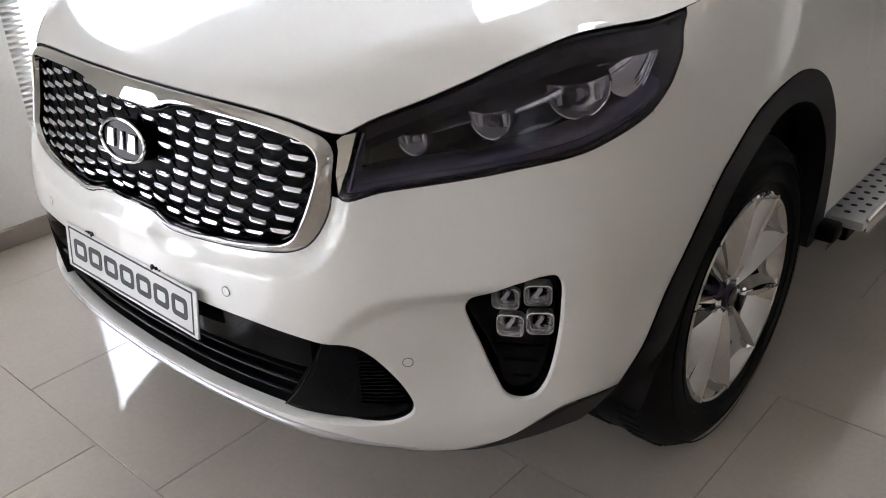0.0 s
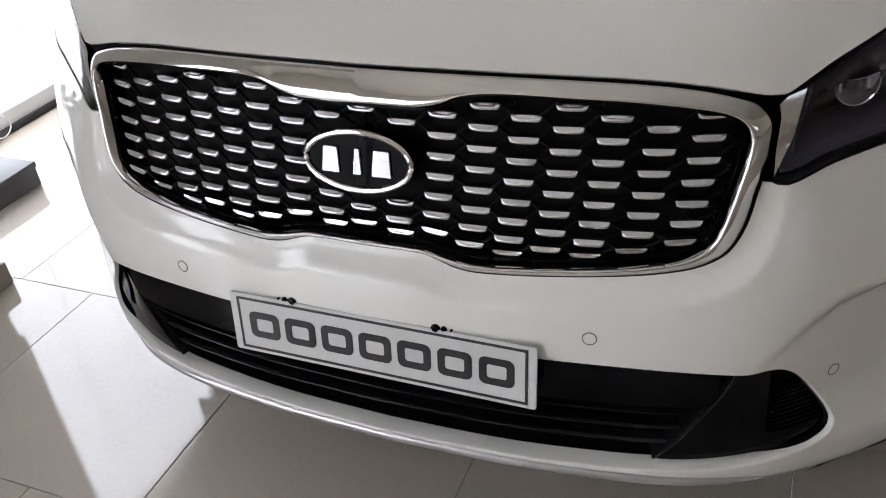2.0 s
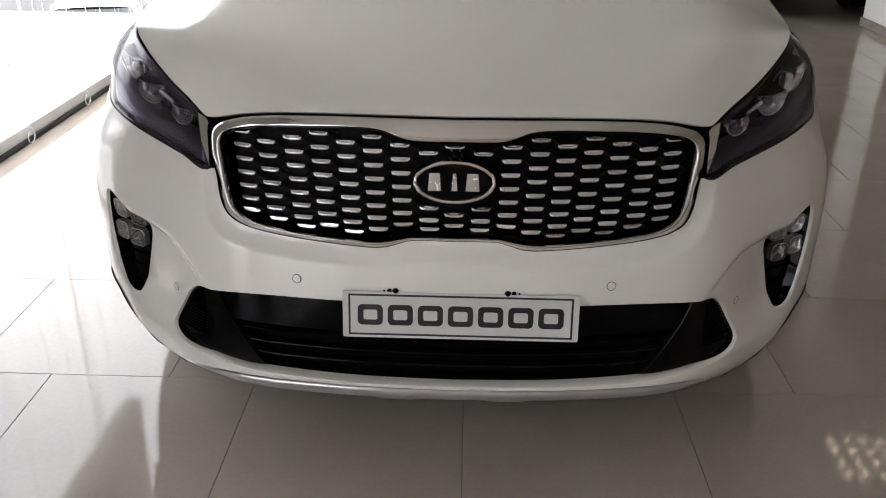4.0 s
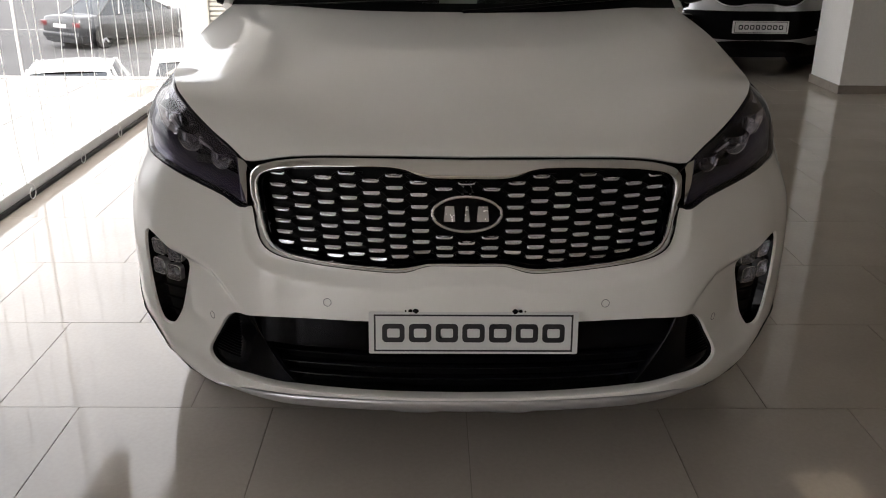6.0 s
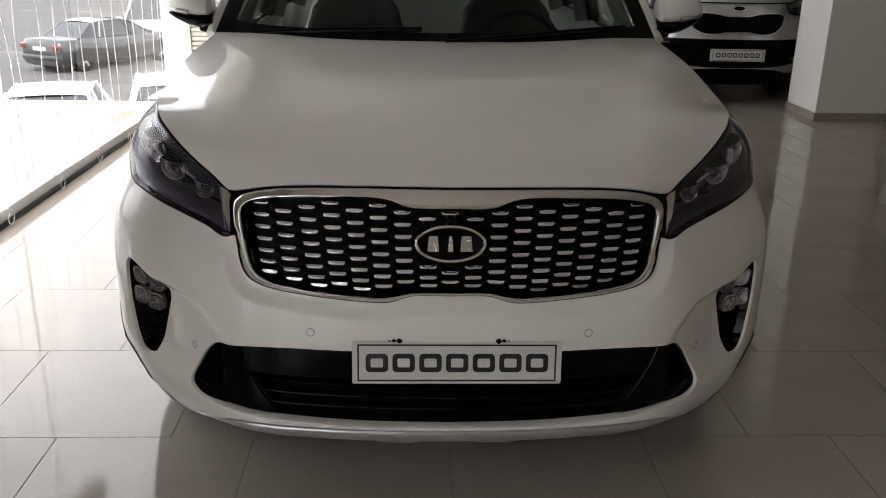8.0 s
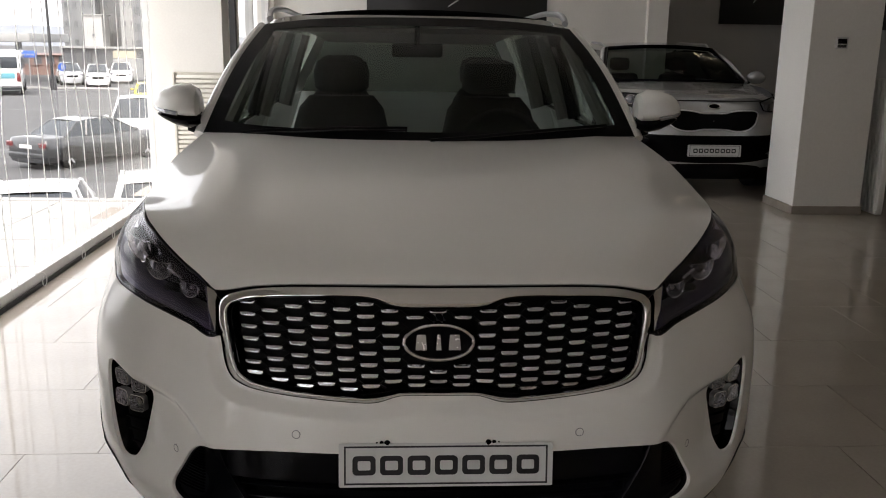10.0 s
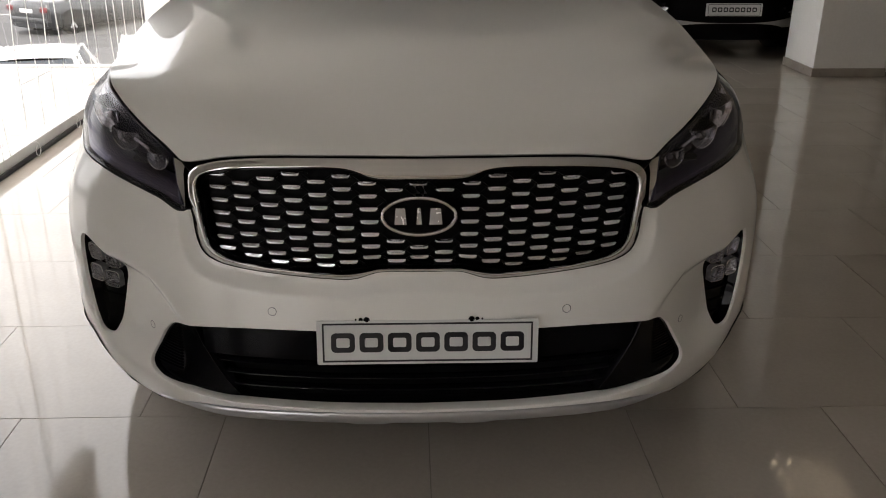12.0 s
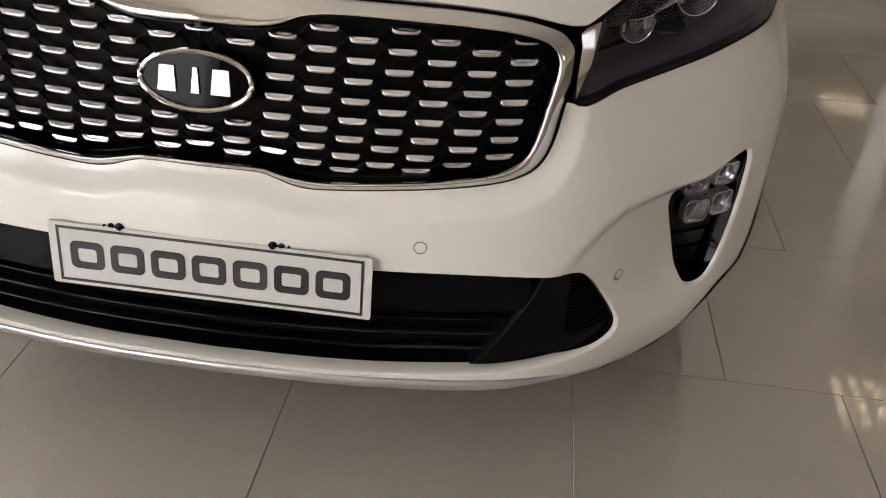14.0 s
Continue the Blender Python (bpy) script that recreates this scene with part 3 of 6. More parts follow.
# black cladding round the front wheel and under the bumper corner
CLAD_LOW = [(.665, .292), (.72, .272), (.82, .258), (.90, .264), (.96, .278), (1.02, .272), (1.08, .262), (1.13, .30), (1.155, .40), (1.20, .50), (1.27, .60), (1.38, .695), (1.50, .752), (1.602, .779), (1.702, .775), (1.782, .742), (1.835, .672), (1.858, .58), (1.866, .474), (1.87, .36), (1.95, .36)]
def trim_off(s, z):
    """The trim stands proud at the arch and tucks under the bumper corner."""
    a = np.abs(s)
    edge = np.interp(a, [.60, .70, .80, .90, 1.0, 1.06, 1.11], [.30, .285, .30, .362, .402, .41, .48])
    return .004 - .50 * np.maximum(0, edge - z) * (1 - ease(1.08, 1.22, a))


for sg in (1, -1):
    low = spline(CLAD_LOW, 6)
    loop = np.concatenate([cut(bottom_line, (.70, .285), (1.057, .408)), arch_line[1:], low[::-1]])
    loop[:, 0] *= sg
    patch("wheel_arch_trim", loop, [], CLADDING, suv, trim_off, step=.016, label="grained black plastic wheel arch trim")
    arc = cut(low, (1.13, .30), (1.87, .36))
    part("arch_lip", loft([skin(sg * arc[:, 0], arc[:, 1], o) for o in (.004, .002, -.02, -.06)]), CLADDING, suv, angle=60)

# satin lip under the bumper
lip = spline([(-.69, .296), (-.62, .313), (-.52, .329), (-.3, .338), (0, .340), (.3, .338), (.52, .329), (.62, .313), (.69, .296)], 10)
tab = ease(.075, .090, np.abs(lip[:, 0])) * (1 - ease(.160, .180, np.abs(lip[:, 0])))
taper = 1 - .75 * ease(.45, .69, np.abs(lip[:, 0]))
rows = []
for dz, o in ((.0, -.016), (-.003, -.001), (-.006, .003), (-.014, .004), (-.026, .001), (-.040, -.006), (-.058, -.021), (-.074, -.044), (-.082, -.11)):
    rows.append(skin(lip[:, 0], lip[:, 1] + dz * taper - .007 * tab * (dz < -.05), 0) + np.stack([0 * taper, -o * (.4 + .6 * taper), 0 * taper], 1))
part("bumper_lip", loft(rows), SATIN, suv, "satin silver lower bumper lip", angle=60)
# lower intake
grid_part = patch("intake_back", shrink(intake_loop, -.004), [], BLACK_MATT, suv, -.06, step=.03)
part("intake_wall", loft([skin(*shrink(intake_loop, k).T, -(shelf + f)) for k, f in ((.0031, -.001), (.0045, .004), (.005, .04))], True), BLACK_MATT, grid_part, angle=50)
for k, (z0, z1, o) in enumerate(((.553, .470, -.012), (.455, .448, -.02), (.424, .416, -.022), (.394, .386, -.022))):
    w = .52 - .09 * (0.553 - (z0 + z1) / 2) / .18
    q = np.linspace(-w, w, 60)
    rows = [skin(q, 0 * q + z0, o - .02), skin(q, 0 * q + z0 - .002, o), skin(q, 0 * q + (z0 + z1) / 2, o + .001), skin(q, 0 * q + z1 + .002, o), skin(q, 0 * q + z1, o - .03)]
    part("upper_panel" if k == 0 else "intake_slat", loft(rows), BLACK_GLOSS if k == 0 else BLACK_EDGE, grid_part, angle=60)
for sg in (1, -1):
    tri = [(.415, .362), (.45, .3605), (.54, .3655), (.60, .3695), (.655, .3765), (.681, .389), (.688, .405), (.678, .428), (.646, .474), (.613, .510), (.583, .529), (.525, .536)]
    tri = spline(tri, 5)
    tri = np.concatenate([tri, [(.50, .495), (.47, .445), (.44, .40)]])
    tri[:, 0] *= sg
    w = patch("corner_insert", tri, [], BLACK_GLOSS, grid_part, -.016, step=.014)
    d = spline([(sg * .418, .366), (sg * .45, .405), (sg * .485, .46), (sg * .508, .50), (sg * .523, .537)], 6)
    part("insert_edge", loft([skin(d[:, 0] - sg * .008, d[:, 1], -.06), skin(d[:, 0] - sg * .001, d[:, 1], -.0125), skin(d[:, 0], d[:, 1], -.011), skin(d[:, 0] + sg * .0022, d[:, 1], -.0115), skin(d[:, 0] + sg * .004, d[:, 1], -.0145)]), BLACK_EDGE, w, angle=70)
    for k in range(16):
        z = .403 + k * .0072
        x0, x1 = .585, float(np.interp(z, [.40, .43, .475, .51, .53], [.683, .674, .643, .610, .585])) - .008
        if x1 - x0 > .01:
            q = np.linspace(x0, x1, 8) * sg
            part("rib", loft([skin(q, 0 * q + z + .002, -.015), skin(q, 0 * q + z + .0012, -.0115), skin(q, 0 * q + z - .0012, -.0115), skin(q, 0 * q + z - .002, -.015)]), BLACK_GLOSS, w)

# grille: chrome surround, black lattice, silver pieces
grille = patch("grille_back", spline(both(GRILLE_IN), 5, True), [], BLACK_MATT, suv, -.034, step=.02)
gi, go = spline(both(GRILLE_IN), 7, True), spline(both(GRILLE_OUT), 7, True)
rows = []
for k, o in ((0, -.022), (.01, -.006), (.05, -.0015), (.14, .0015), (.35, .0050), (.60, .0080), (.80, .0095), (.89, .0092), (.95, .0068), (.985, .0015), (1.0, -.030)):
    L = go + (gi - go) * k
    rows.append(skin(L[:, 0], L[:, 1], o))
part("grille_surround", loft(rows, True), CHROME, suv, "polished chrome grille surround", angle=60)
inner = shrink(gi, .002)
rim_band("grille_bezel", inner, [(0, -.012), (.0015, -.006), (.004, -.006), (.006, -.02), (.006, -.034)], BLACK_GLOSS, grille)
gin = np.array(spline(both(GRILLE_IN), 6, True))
em_c, em_a, em_b = (0.0, .800), .082, .0425


def grille_place(c, r):
    """Where the piece in column c, row r sits: columns close up downwards and rows rise to the ends."""
    z = np.interp(r, np.arange(0, 9), (.877, .849, .821, .794, .767, .742, .719, .697, .676)) + .010 * (c / 8) ** 2
    s = c * (.0522 + .0058 * np.clip((z - .700) / .170, 0, 1.1) ** .75) * (1 + .012 * max(abs(c) - 6, 0))
    return float(s), float(z)


spots = []
for c in range(-8, 9):
    for r in range(8):
        s, z = grille_place(c, r if c % 2 else r + .5)
        ok = inside(gin, np.array([(s - .012, z + .003), (s + .012, z + .003), (s, z + .003), (s, z - .006)])).all() and dist_to(gin, np.array([s]), np.array([z]))[0] > .0075
        if ok and not ((s / (em_a + .010)) ** 2 + ((z - .800) / (em_b + .004)) ** 2 < 1):
            spots.append((s, z, c, r if c % 2 else r + .5))
bm = bmesh.new()
outline = [(.0208, .0038), (.0070, .0040), (-.0070, .0040), (-.0208, .0038), (-.0204, .0018), (-.0184, -.0018), (-.0150, -.0034), (-.0060, -.0039), (.0060, -.0039), (.0150, -.0034), (.0184, -.0018), (.0204, .0018)]
rings = []
for fx, fy, up, low in ((1.0, 1.0, -.0025, -.0025), (1.0, 1.0, .0012, -.0012), (.965, .88, .0030, .0004), (.88, .50, .0026, .0014), (.60, .12, .0016, .0014)):
    rings.append([bm.verts.new((x * fx, y * fy, up if y > 0 else low)) for x, y in outline])
for a, b in zip(rings, rings[1:]):
    for k in range(12):
        bm.faces.new((a[k], a[(k + 1) % 12], b[(k + 1) % 12], b[k]))
bm.faces.new(rings[-1])
first = part("grille_piece", bm, TILE_SILVER, grille, "", angle=40)
for k, (s, z, _, _) in enumerate(spots):
    ob = first if k == 0 else new("grille_piece", first.data)
    ob.parent = grille
    ob.matrix_basis = skin_pose(s, z, -.013) @ pose(0, 0, 0, -46 + random.uniform(-1.5, 1.5), random.uniform(-1.5, 1.5), 0)
bm = bmesh.new()
for s, z, c, r in spots:
    for up in (.5, -.5):
        b = grille_place(c + 1, r - up)
        a, b = (s + .019, z + .002), (b[0] - .019, b[1] + .002)
        if inside(gin, np.array([b]))[0]:
            L = np.array([(a[0] + (b[0] - a[0]) * t, a[1] + (b[1] - a[1]) * t) for t in np.linspace(0, 1, 3)])
            tube_into(bm, skin(L[:, 0], L[:, 1], -.019), .0028, 5)
    L = np.array([(s - .021, z - .002), (s + .021, z - .002)])
    tube_into(bm, skin(L[:, 0], L[:, 1], -.022), .004, 5)
part("grille_lattice", bm, BLACK_MATT, grille, "", angle=80)

# oval badge: black field, chrome ring, three plain chrome blocks
bp = skin_pose(*em_c, .004)
badge = part("badge", solid_outline(bmesh.new(), [(em_a * .95 * math.cos(t), em_b * .93 * math.sin(t)) for t in np.linspace(0, math.tau, 48, endpoint=False)], bp, .03), BLACK_GLOSS, suv, "oval black badge with chrome ring and plain chrome blocks")
oval = [(bp @ Vector((em_a * .96 * math.cos(t), em_b * .94 * math.sin(t), .001))) for t in np.linspace(0, math.tau, 56, endpoint=False)]
part("badge_ring", tube(oval, .0042, 8, True), CHROME, badge)
for x0, w in ((-.040, .026), (.000, .012), (.036, .028)):
    bm = bmesh.new()
    o = [(x0 - w / 2, -.0175), (x0 + w / 2, -.0175), (x0 + w / 2 - .003, .0175), (x0 - w / 2 + .003, .0175)]
    solid_outline(bm, o, bp @ Matrix.Translation((0, 0, .004)), .006)
    part("badge_block", bm, BADGE_SILVER, badge)

# plate with plain dark bars, two fixings above it
pl_m = Matrix.Translation((.016, -.006, .5295)) @ Euler((radians(90 - 7.5), 0, 0)).to_matrix().to_4x4()
plate = part("display_plate", solid_outline(bmesh.new(), rounded(.486, .101, .004), pl_m, .004), PLATE_WHITE, suv, "white dealer display plate with dark border")
for lo, hi in (((-.231, .0410, 0), (.231, .0450, .0008)), ((-.231, -.0450, 0), (.231, -.0410, .0008)), ((-.231, -.0410, 0), (-.227, .0410, .0008)), ((.227, -.0410, 0), (.231, .0410, .0008))):
    part("border_line", box(lo, hi, 0, pl_m), INK, plate)
for k in range(7):
    x0 = -.186 + k * .062
    w, h, th = .052, .045, .0115
    bm = bmesh.new()
    ro, ri = rounded(w, h, .010, 4), rounded(w - 2 * th, h - 2 * th, .004, 4)
    m2 = pl_m @ Matrix.Translation((x0, 0, .0008))
    loft_into(bm, [[m2 @ Vector((x, y, -.0006)) for x, y in ro], [m2 @ Vector((x, y, 0)) for x, y in ro], [m2 @ Vector((x, y, 0)) for x, y in ri], [m2 @ Vector((x, y, -.0006)) for x, y in ri]], True)
    part("plate_bar", bm, INK, plate, smooth=False)
for x0, sg in ((-.118, -1), (.112, 1)):
    for dx, r in ((0, .0072), (.0125, .0048), (.0235, .0020)):
        m2 = skin_pose(x0 + sg * dx, .5795 + .001 * (dx > 0), .001)
        bm = bmesh.new()
        lathe_into(bm, [(0.0001, .003), (r * .6, .0028), (r, .001), (r, -.004)], m2, 16)
        part("plate_fixing", bm, BLACK_GLOSS, suv)

# parking sensors
for s, z in ((.325, .5935), (-.325, .5935), (.679, .4925), (-.679, .4925)):
    m2 = skin_pose(s, z, .0006)
    sen = part("parking_sensor", lathe_into(bmesh.new(), [(.0001, .0008), (.0078, .0006), (.0085, 0), (.0085, -.004)], m2, 24), PAINT, suv)
    part("sensor_ring", lathe_into(bmesh.new(), [(.0087, .0002), (.0089, .0006), (.0097, .0006), (.0100, .0001)], m2, 24), LAMP_GREY, sen)

# fog lamp units
for sg in (1, -1):
    loop = fog_loop if sg == 1 else fog_left
    fl = patch("fog_lamp", shrink(loop, .003), [], BLACK_GLOSS, suv, -.028, step=.02, label="black fog lamp recess with four clear square optics")
    rim_band("recess_wall", loop, [(.0034, -.0065), (.0045, -.012), (.005, -.03)], BLACK_GLOSS, fl)
    for a, b in ((.856, .607), (.909, .618), (.864, .554), (.913, .562)):
        m2 = skin_pose(sg * a, b, -.017)
        bm = bmesh.new()
        rows = []
        for w, o in ((.050, -.014), (.050, .0), (.0485, .004), (.0455, .005), (.044, .002)):
            rows.append([m2 @ Vector((x, y, o)) for x, y in rounded(w, w * .92, w * .24, 4)])
        loft_into(bm, rows, True)
        fr = part("optic_rim", bm, OPTIC_CLEAR, fl)
        part("rim_line", tube([m2 @ Vector((x, y, .0045)) for x, y in rounded(.0455, .0415, .010, 4)], .0011, 5, True), CHROME, fr)
        bm = bmesh.new()
        rows = [[m2 @ Vector((x, y, o)) for x, y in rounded(w, w * .9, r, 2)] for w, r, o in ((.043, .010, .003), (.036, .007, -.006), (.030, .006, -.003), (.022, .004, -.012), (.012, .002, -.013))]
        loft_into(bm, rows, True)
        bm.faces.new([bm.verts.new(p) for p in rows[-1]])
        part("reflector", bm, CUP, fr, smooth=False)
        part("led_block", box((-.005, -.011, -.014), (.003, .011, .0), .002, m2 @ Matrix.Rotation(-.55 * sg, 4, "Z")), BADGE_SILVER, fr)
        part("inner_ring", tube([m2 @ Vector((x, y, -.002)) for x, y in rounded(.034, .031, .008, 4)], .0013, 5, True), CHROME, fr)
        part("lens", solid_outline(bmesh.new(), rounded(.044, .041, .010, 4), m2 @ Matrix.Translation((0, 0, .0055)), .001), FOG_LENS, fr)
    for z, x0, x1 in ((.505, .842, .926), (.472, .855, .914), (.44, .87, .902)):
        q = np.linspace(x0, x1, 10) * sg
        part("rib", loft([skin(q, 0 * q + z + .003, -.028), skin(q, 0 * q + z + .0015, -.023), skin(q, 0 * q + z - .0008, -.023), skin(q, 0 * q + z - .002, -.028)]), BLACK_GLOSS, fl)


# headlamps: bowl, modules, bars, clear lens
for sg in (1, -1):
    loop = [(sg * a, b) for a, b in lamp_loop]
    hl = rim_band("headlamp", loop, [(0, -.004), (.001, -.001), (.004, -.0015), (.006, -.008), (.008, -.03), (.012, -.075)], LAMP_BLACK, suv, "clear headlamp with dark bezel and three projector modules")
    patch("bowl", shrink(loop, .011), [], LAMP_BLACK, hl, -.075, step=.03)
    patch("lens", shrink(loop, .0035), [], LENS, hl, -.0015, step=.018)
    # ledge along the lower edge and a dark brow along the upper edge
    low = spline([(.575, .800), (.65, .812), (.77, .829), (.865, .845), (.96, .860), (1.04, .873), (1.10, .887), (1.15, .905), (1.19, .93)], 6)
    s1, z1 = low[:, 0] * sg, low[:, 1]
    part("lower_ledge", loft([skin(s1, z1 - .006, -.012), skin(s1, z1 + .004, -.014), skin(s1, z1 + .012, -.022), skin(s1, z1 + .016, -.045), skin(s1, z1 + .012, -.075)]), LAMP_GREY, hl, angle=40)
    part("ledge_line", loft([skin(s1, z1 + .0042, -.0135), skin(s1, z1 + .006, -.0125), skin(s1, z1 + .009, -.0155)]), LAMP_GREY, hl)
    up = spline([(.62, .893), (.70, .918), (.78, .946), (.86, .974), (.94, .995), (1.02, 1.006), (1.10, 1.008), (1.20, 1.004), (1.27, .996)], 6)
    s1, z1 = up[:, 0] * sg, up[:, 1]
    part("brow", loft([skin(s1, z1 + .012, -.008), skin(s1, z1 - .010, -.011), skin(s1, z1 - .032, -.030), skin(s1, z1 - .040, -.07)]), LAMP_BLACK, hl, angle=40)
    # inner upright edge
    ed = spline([(.578, .800), (.588, .835), (.600, .868), (.612, .895)], 6)
    part("inner_edge", loft([skin((ed[:, 0] + d) * sg, ed[:, 1], o) for d, o in ((0, -.02), (.002, -.007), (.006, -.006), (.010, -.014), (.012, -.05))]), LAMP_GREY, hl, angle=40)
    # three modules, small to large: a cup with a sagging top edge, a dark projector and a bright lower rim
    for (s, z, off, rw, rh) in ((.712, .874, -.034, .0235, .021), (.845, .902, -.038, .031, .026), (1.035, .927, -.052, .046, .036)):
        base = skin_pose(sg * s, z, off)
        fw = Vector((sg * (.30 if s < 1 else .66), -.94 if s < 1 else -.74, -.12)).normalized()
        q = fw.to_track_quat("Z", "Y").to_matrix().to_4x4()
        m2 = Matrix.Translation(base.translation) @ q @ Matrix.Rotation(sg * .14, 4, "Z")
        rw, rh = rw * 1.12, rh * 1.12
        low = [(rw * math.cos(t), .45 * rh + 1.45 * rh * math.sin(t)) for t in np.linspace(math.pi, math.tau, 26)]
        top = [(x * rw, rh * (.50 + .22 * x * x)) for x in np.linspace(.96, -.96, 12)]
        cup = low + top
        rows = [[m2 @ Vector((x * f, y * f, h)) for x, y in cup] for f, h in ((1.10, -.035), (1.09, .004), (1.05, .007), (1.0, .005))]
        md = part("lamp_module", loft(rows, True), LAMP_BLACK, hl, angle=30)
        rows = [[m2 @ Vector((x * f, y * f, h)) for x, y in cup] for f, h in ((1.0, .005), (.90, -.003), (.72, -.010), (.50, -.014), (.02, -.015))]
        part("reflector_cup", loft(rows, True), CUP, md, angle=22)
        tube_r = .0016 if rw < .04 else .0020
        part("module_rim", tube([m2 @ Vector((x * 1.03, y * 1.03, .007)) for x, y in low[3:]], tube_r, 6), CHROME, md)
        part("upper_rim", tube([m2 @ Vector((x * 1.0, y * 1.02, .006)) for x, y in top], .0009, 5), CHROME, md)
        part("projector", blob_into(bmesh.new(), (0, 0, 0), (rh * .50, rh * .46, rh * .40), m2 @ Matrix.Translation((0, -rh * .12, -.008)), 24, 16), PROJECTOR, md)
        for k in (-1, 1):
            part("facet", box((k * rw * .62 - rw * .09, -rh * .40, -.012), (k * rw * .62 + rw * .09, rh * .34, -.002), .0015, m2), LED_CLEAR, md)
    # bars that join the modules
    for (a, b, w) in (((.735, .885), (.810, .905), .009), ((.885, .915), (.985, .940), .011), ((1.09, .952), (1.205, .982), .016)):
        L = np.array([(a[0] + (b[0] - a[0]) * t, a[1] + (b[1] - a[1]) * t) for t in np.linspace(0, 1, 8)])
        part("light_bar", loft([skin(L[:, 0] * sg, L[:, 1] + w * k, o) for k, o in ((.5, -.045), (.4, -.034), (.1, -.030), (.0, -.034), (-.2, -.031), (-.4, -.036), (-.5, -.05))]), BAR_GREY, hl, "brushed dark silver bar", angle=20)
    # bright reflector that sweeps round the rear end and along under the brow
    ref = spline([(1.105, .925), (1.135, .912), (1.165, .925), (1.20, .950), (1.235, .978), (1.262, .996), (1.22, 1.000), (1.16, .998), (1.10, .993), (1.03, .986), (.96, .973), (.90, .957), (.855, .943), (.90, .947), (.96, .960), (1.03, .972), (1.085, .972), (1.10, .952)], 4, True)
    ref[:, 0] *= sg
    patch("side_reflector", ref, [], LAMP_MIRROR, hl, lambda q, h: -.030 - .022 * (1 - ease(1.05, 1.22, np.abs(q))), step=.012, label="mirrored reflector at the rear end of the lamp")
    q = np.linspace(1.16, 1.245, 8)
    for k in range(3):
        zq = np.interp(q, [1.16, 1.245], [.928, .985]) + .006 * k
        part("reflector_rib", loft([skin(q * sg, zq, -.029), skin(q * sg, zq + .0015, -.025), skin(q * sg, zq + .003, -.029)]), BAR_GREY, hl)

# wash of trim between grille and lamp
for sg in (1, -1):
    tri = [(sg * a, b) for a, b in ((.562, .795), (.585, .845), (.603, .899), (.575, .893), (.563, .885), (.566, .868), (.560, .830))]
    patch("lamp_link", tri, [], CHROME, suv, .001, step=.02, label="chrome link between grille and headlamp")

# ---- bonnet ----
K = skin(seam_line[:, 0], seam_line[:, 1])
i_corner = int(np.argmin(np.abs(seam_line[:, 0] - .572)))
front_r = K[:i_corner + 1]
side_r = K[i_corner:]
NU, NV = 61, 71


def along(line, t):
    d = np.concatenate([[0], np.cumsum(np.linalg.norm(np.diff(line, axis=0), axis=1))])
    return np.stack([np.interp(t * d[-1], d, line[:, k]) for k in range(3)], -1)


u = np.linspace(-1, 1, NU)
v = np.linspace(0, 1, NV) ** 1.5
fr = along(front_r, np.abs(u))
fr[:, 0] *= np.sign(u)
sd = along(side_r, v)
rear_end = side_r[-1]
cowl_y = rear_end[1] - .09 * (1 - np.abs(u) ** 2.2)
cowl = np.stack([rear_end[0] * u, cowl_y, rear_end[2] + .001 * (1 - np.abs(u) ** 5)], -1)
grid = np.zeros((NV, NU, 3))
for j in range(NV):
    b = v[j]
    left, right = sd[j] * [-1, 1, 1], sd[j]
    for i in range(NU):
        a = (u[i] + 1) / 2
        ruled_v = (1 - b) * fr[i] + b * cowl[i]
        ruled_u = (1 - a) * left + a * right
        corner = (1 - a) * (1 - b) * fr[0] + a * (1 - b) * fr[-1] + (1 - a) * b * cowl[0] + a * b * cowl[-1]
        grid[j, i] = ruled_v + ruled_u - corner
    e = np.abs(u)
    mid_z = .926 + .010 * (1 - math.exp(-b / .03)) + (cowl[NU // 2, 2] - .936) * b + .026 * math.sin(math.pi * b)
    shape = .55 * e ** 2.4 + .45 * e ** 6
    z = mid_z + (sd[j, 2] - mid_z) * shape
    z0 = .926 + (sd[0, 2] - .926) * shape
    z1 = cowl[NU // 2, 2] + (sd[-1, 2] - cowl[NU // 2, 2]) * shape
    ec = .80
    ridge = np.where(e < ec, np.exp(-((ec - e) / .26) ** 2), np.clip((1 - e) / (1 - ec), 0, 1) ** 1.15)
    z = z + .019 * ridge * (1 - math.exp(-b / .07)) * (1 - .5 * b)
    grid[j, :, 2] = z + (fr[:, 2] - z0) * (1 - b) ** 8 + (cowl[:, 2] - z1) * b ** 8
verts = grid.reshape(-1, 3)
faces = [(j * NU + i, j * NU + i + 1, (j + 1) * NU + i + 1, (j + 1) * NU + i) for j in range(NV - 1) for i in range(NU - 1)]
bonnet = mesh_of("bonnet", verts, faces, PAINT, suv)
ring = [tuple(grid[0, i]) for i in range(NU)] + [tuple(grid[j, -1]) for j in range(1, NV)]
ring = [tuple(grid[j, 0]) for j in range(NV - 1, 0, -1)] + ring
ring = np.array(ring)
inw = np.array([0, .9, .6]) - ring
inw[:, 2] = 0
inw /= np.linalg.norm(inw, axis=1, keepdims=True)
part("bonnet_edge", loft([ring, ring + inw * .0012 - [0, 0, .0018], ring + inw * .005 - [0, 0, .0035], ring + inw * .05 - [0, 0, .012]]), PAINT, bonnet, angle=80)
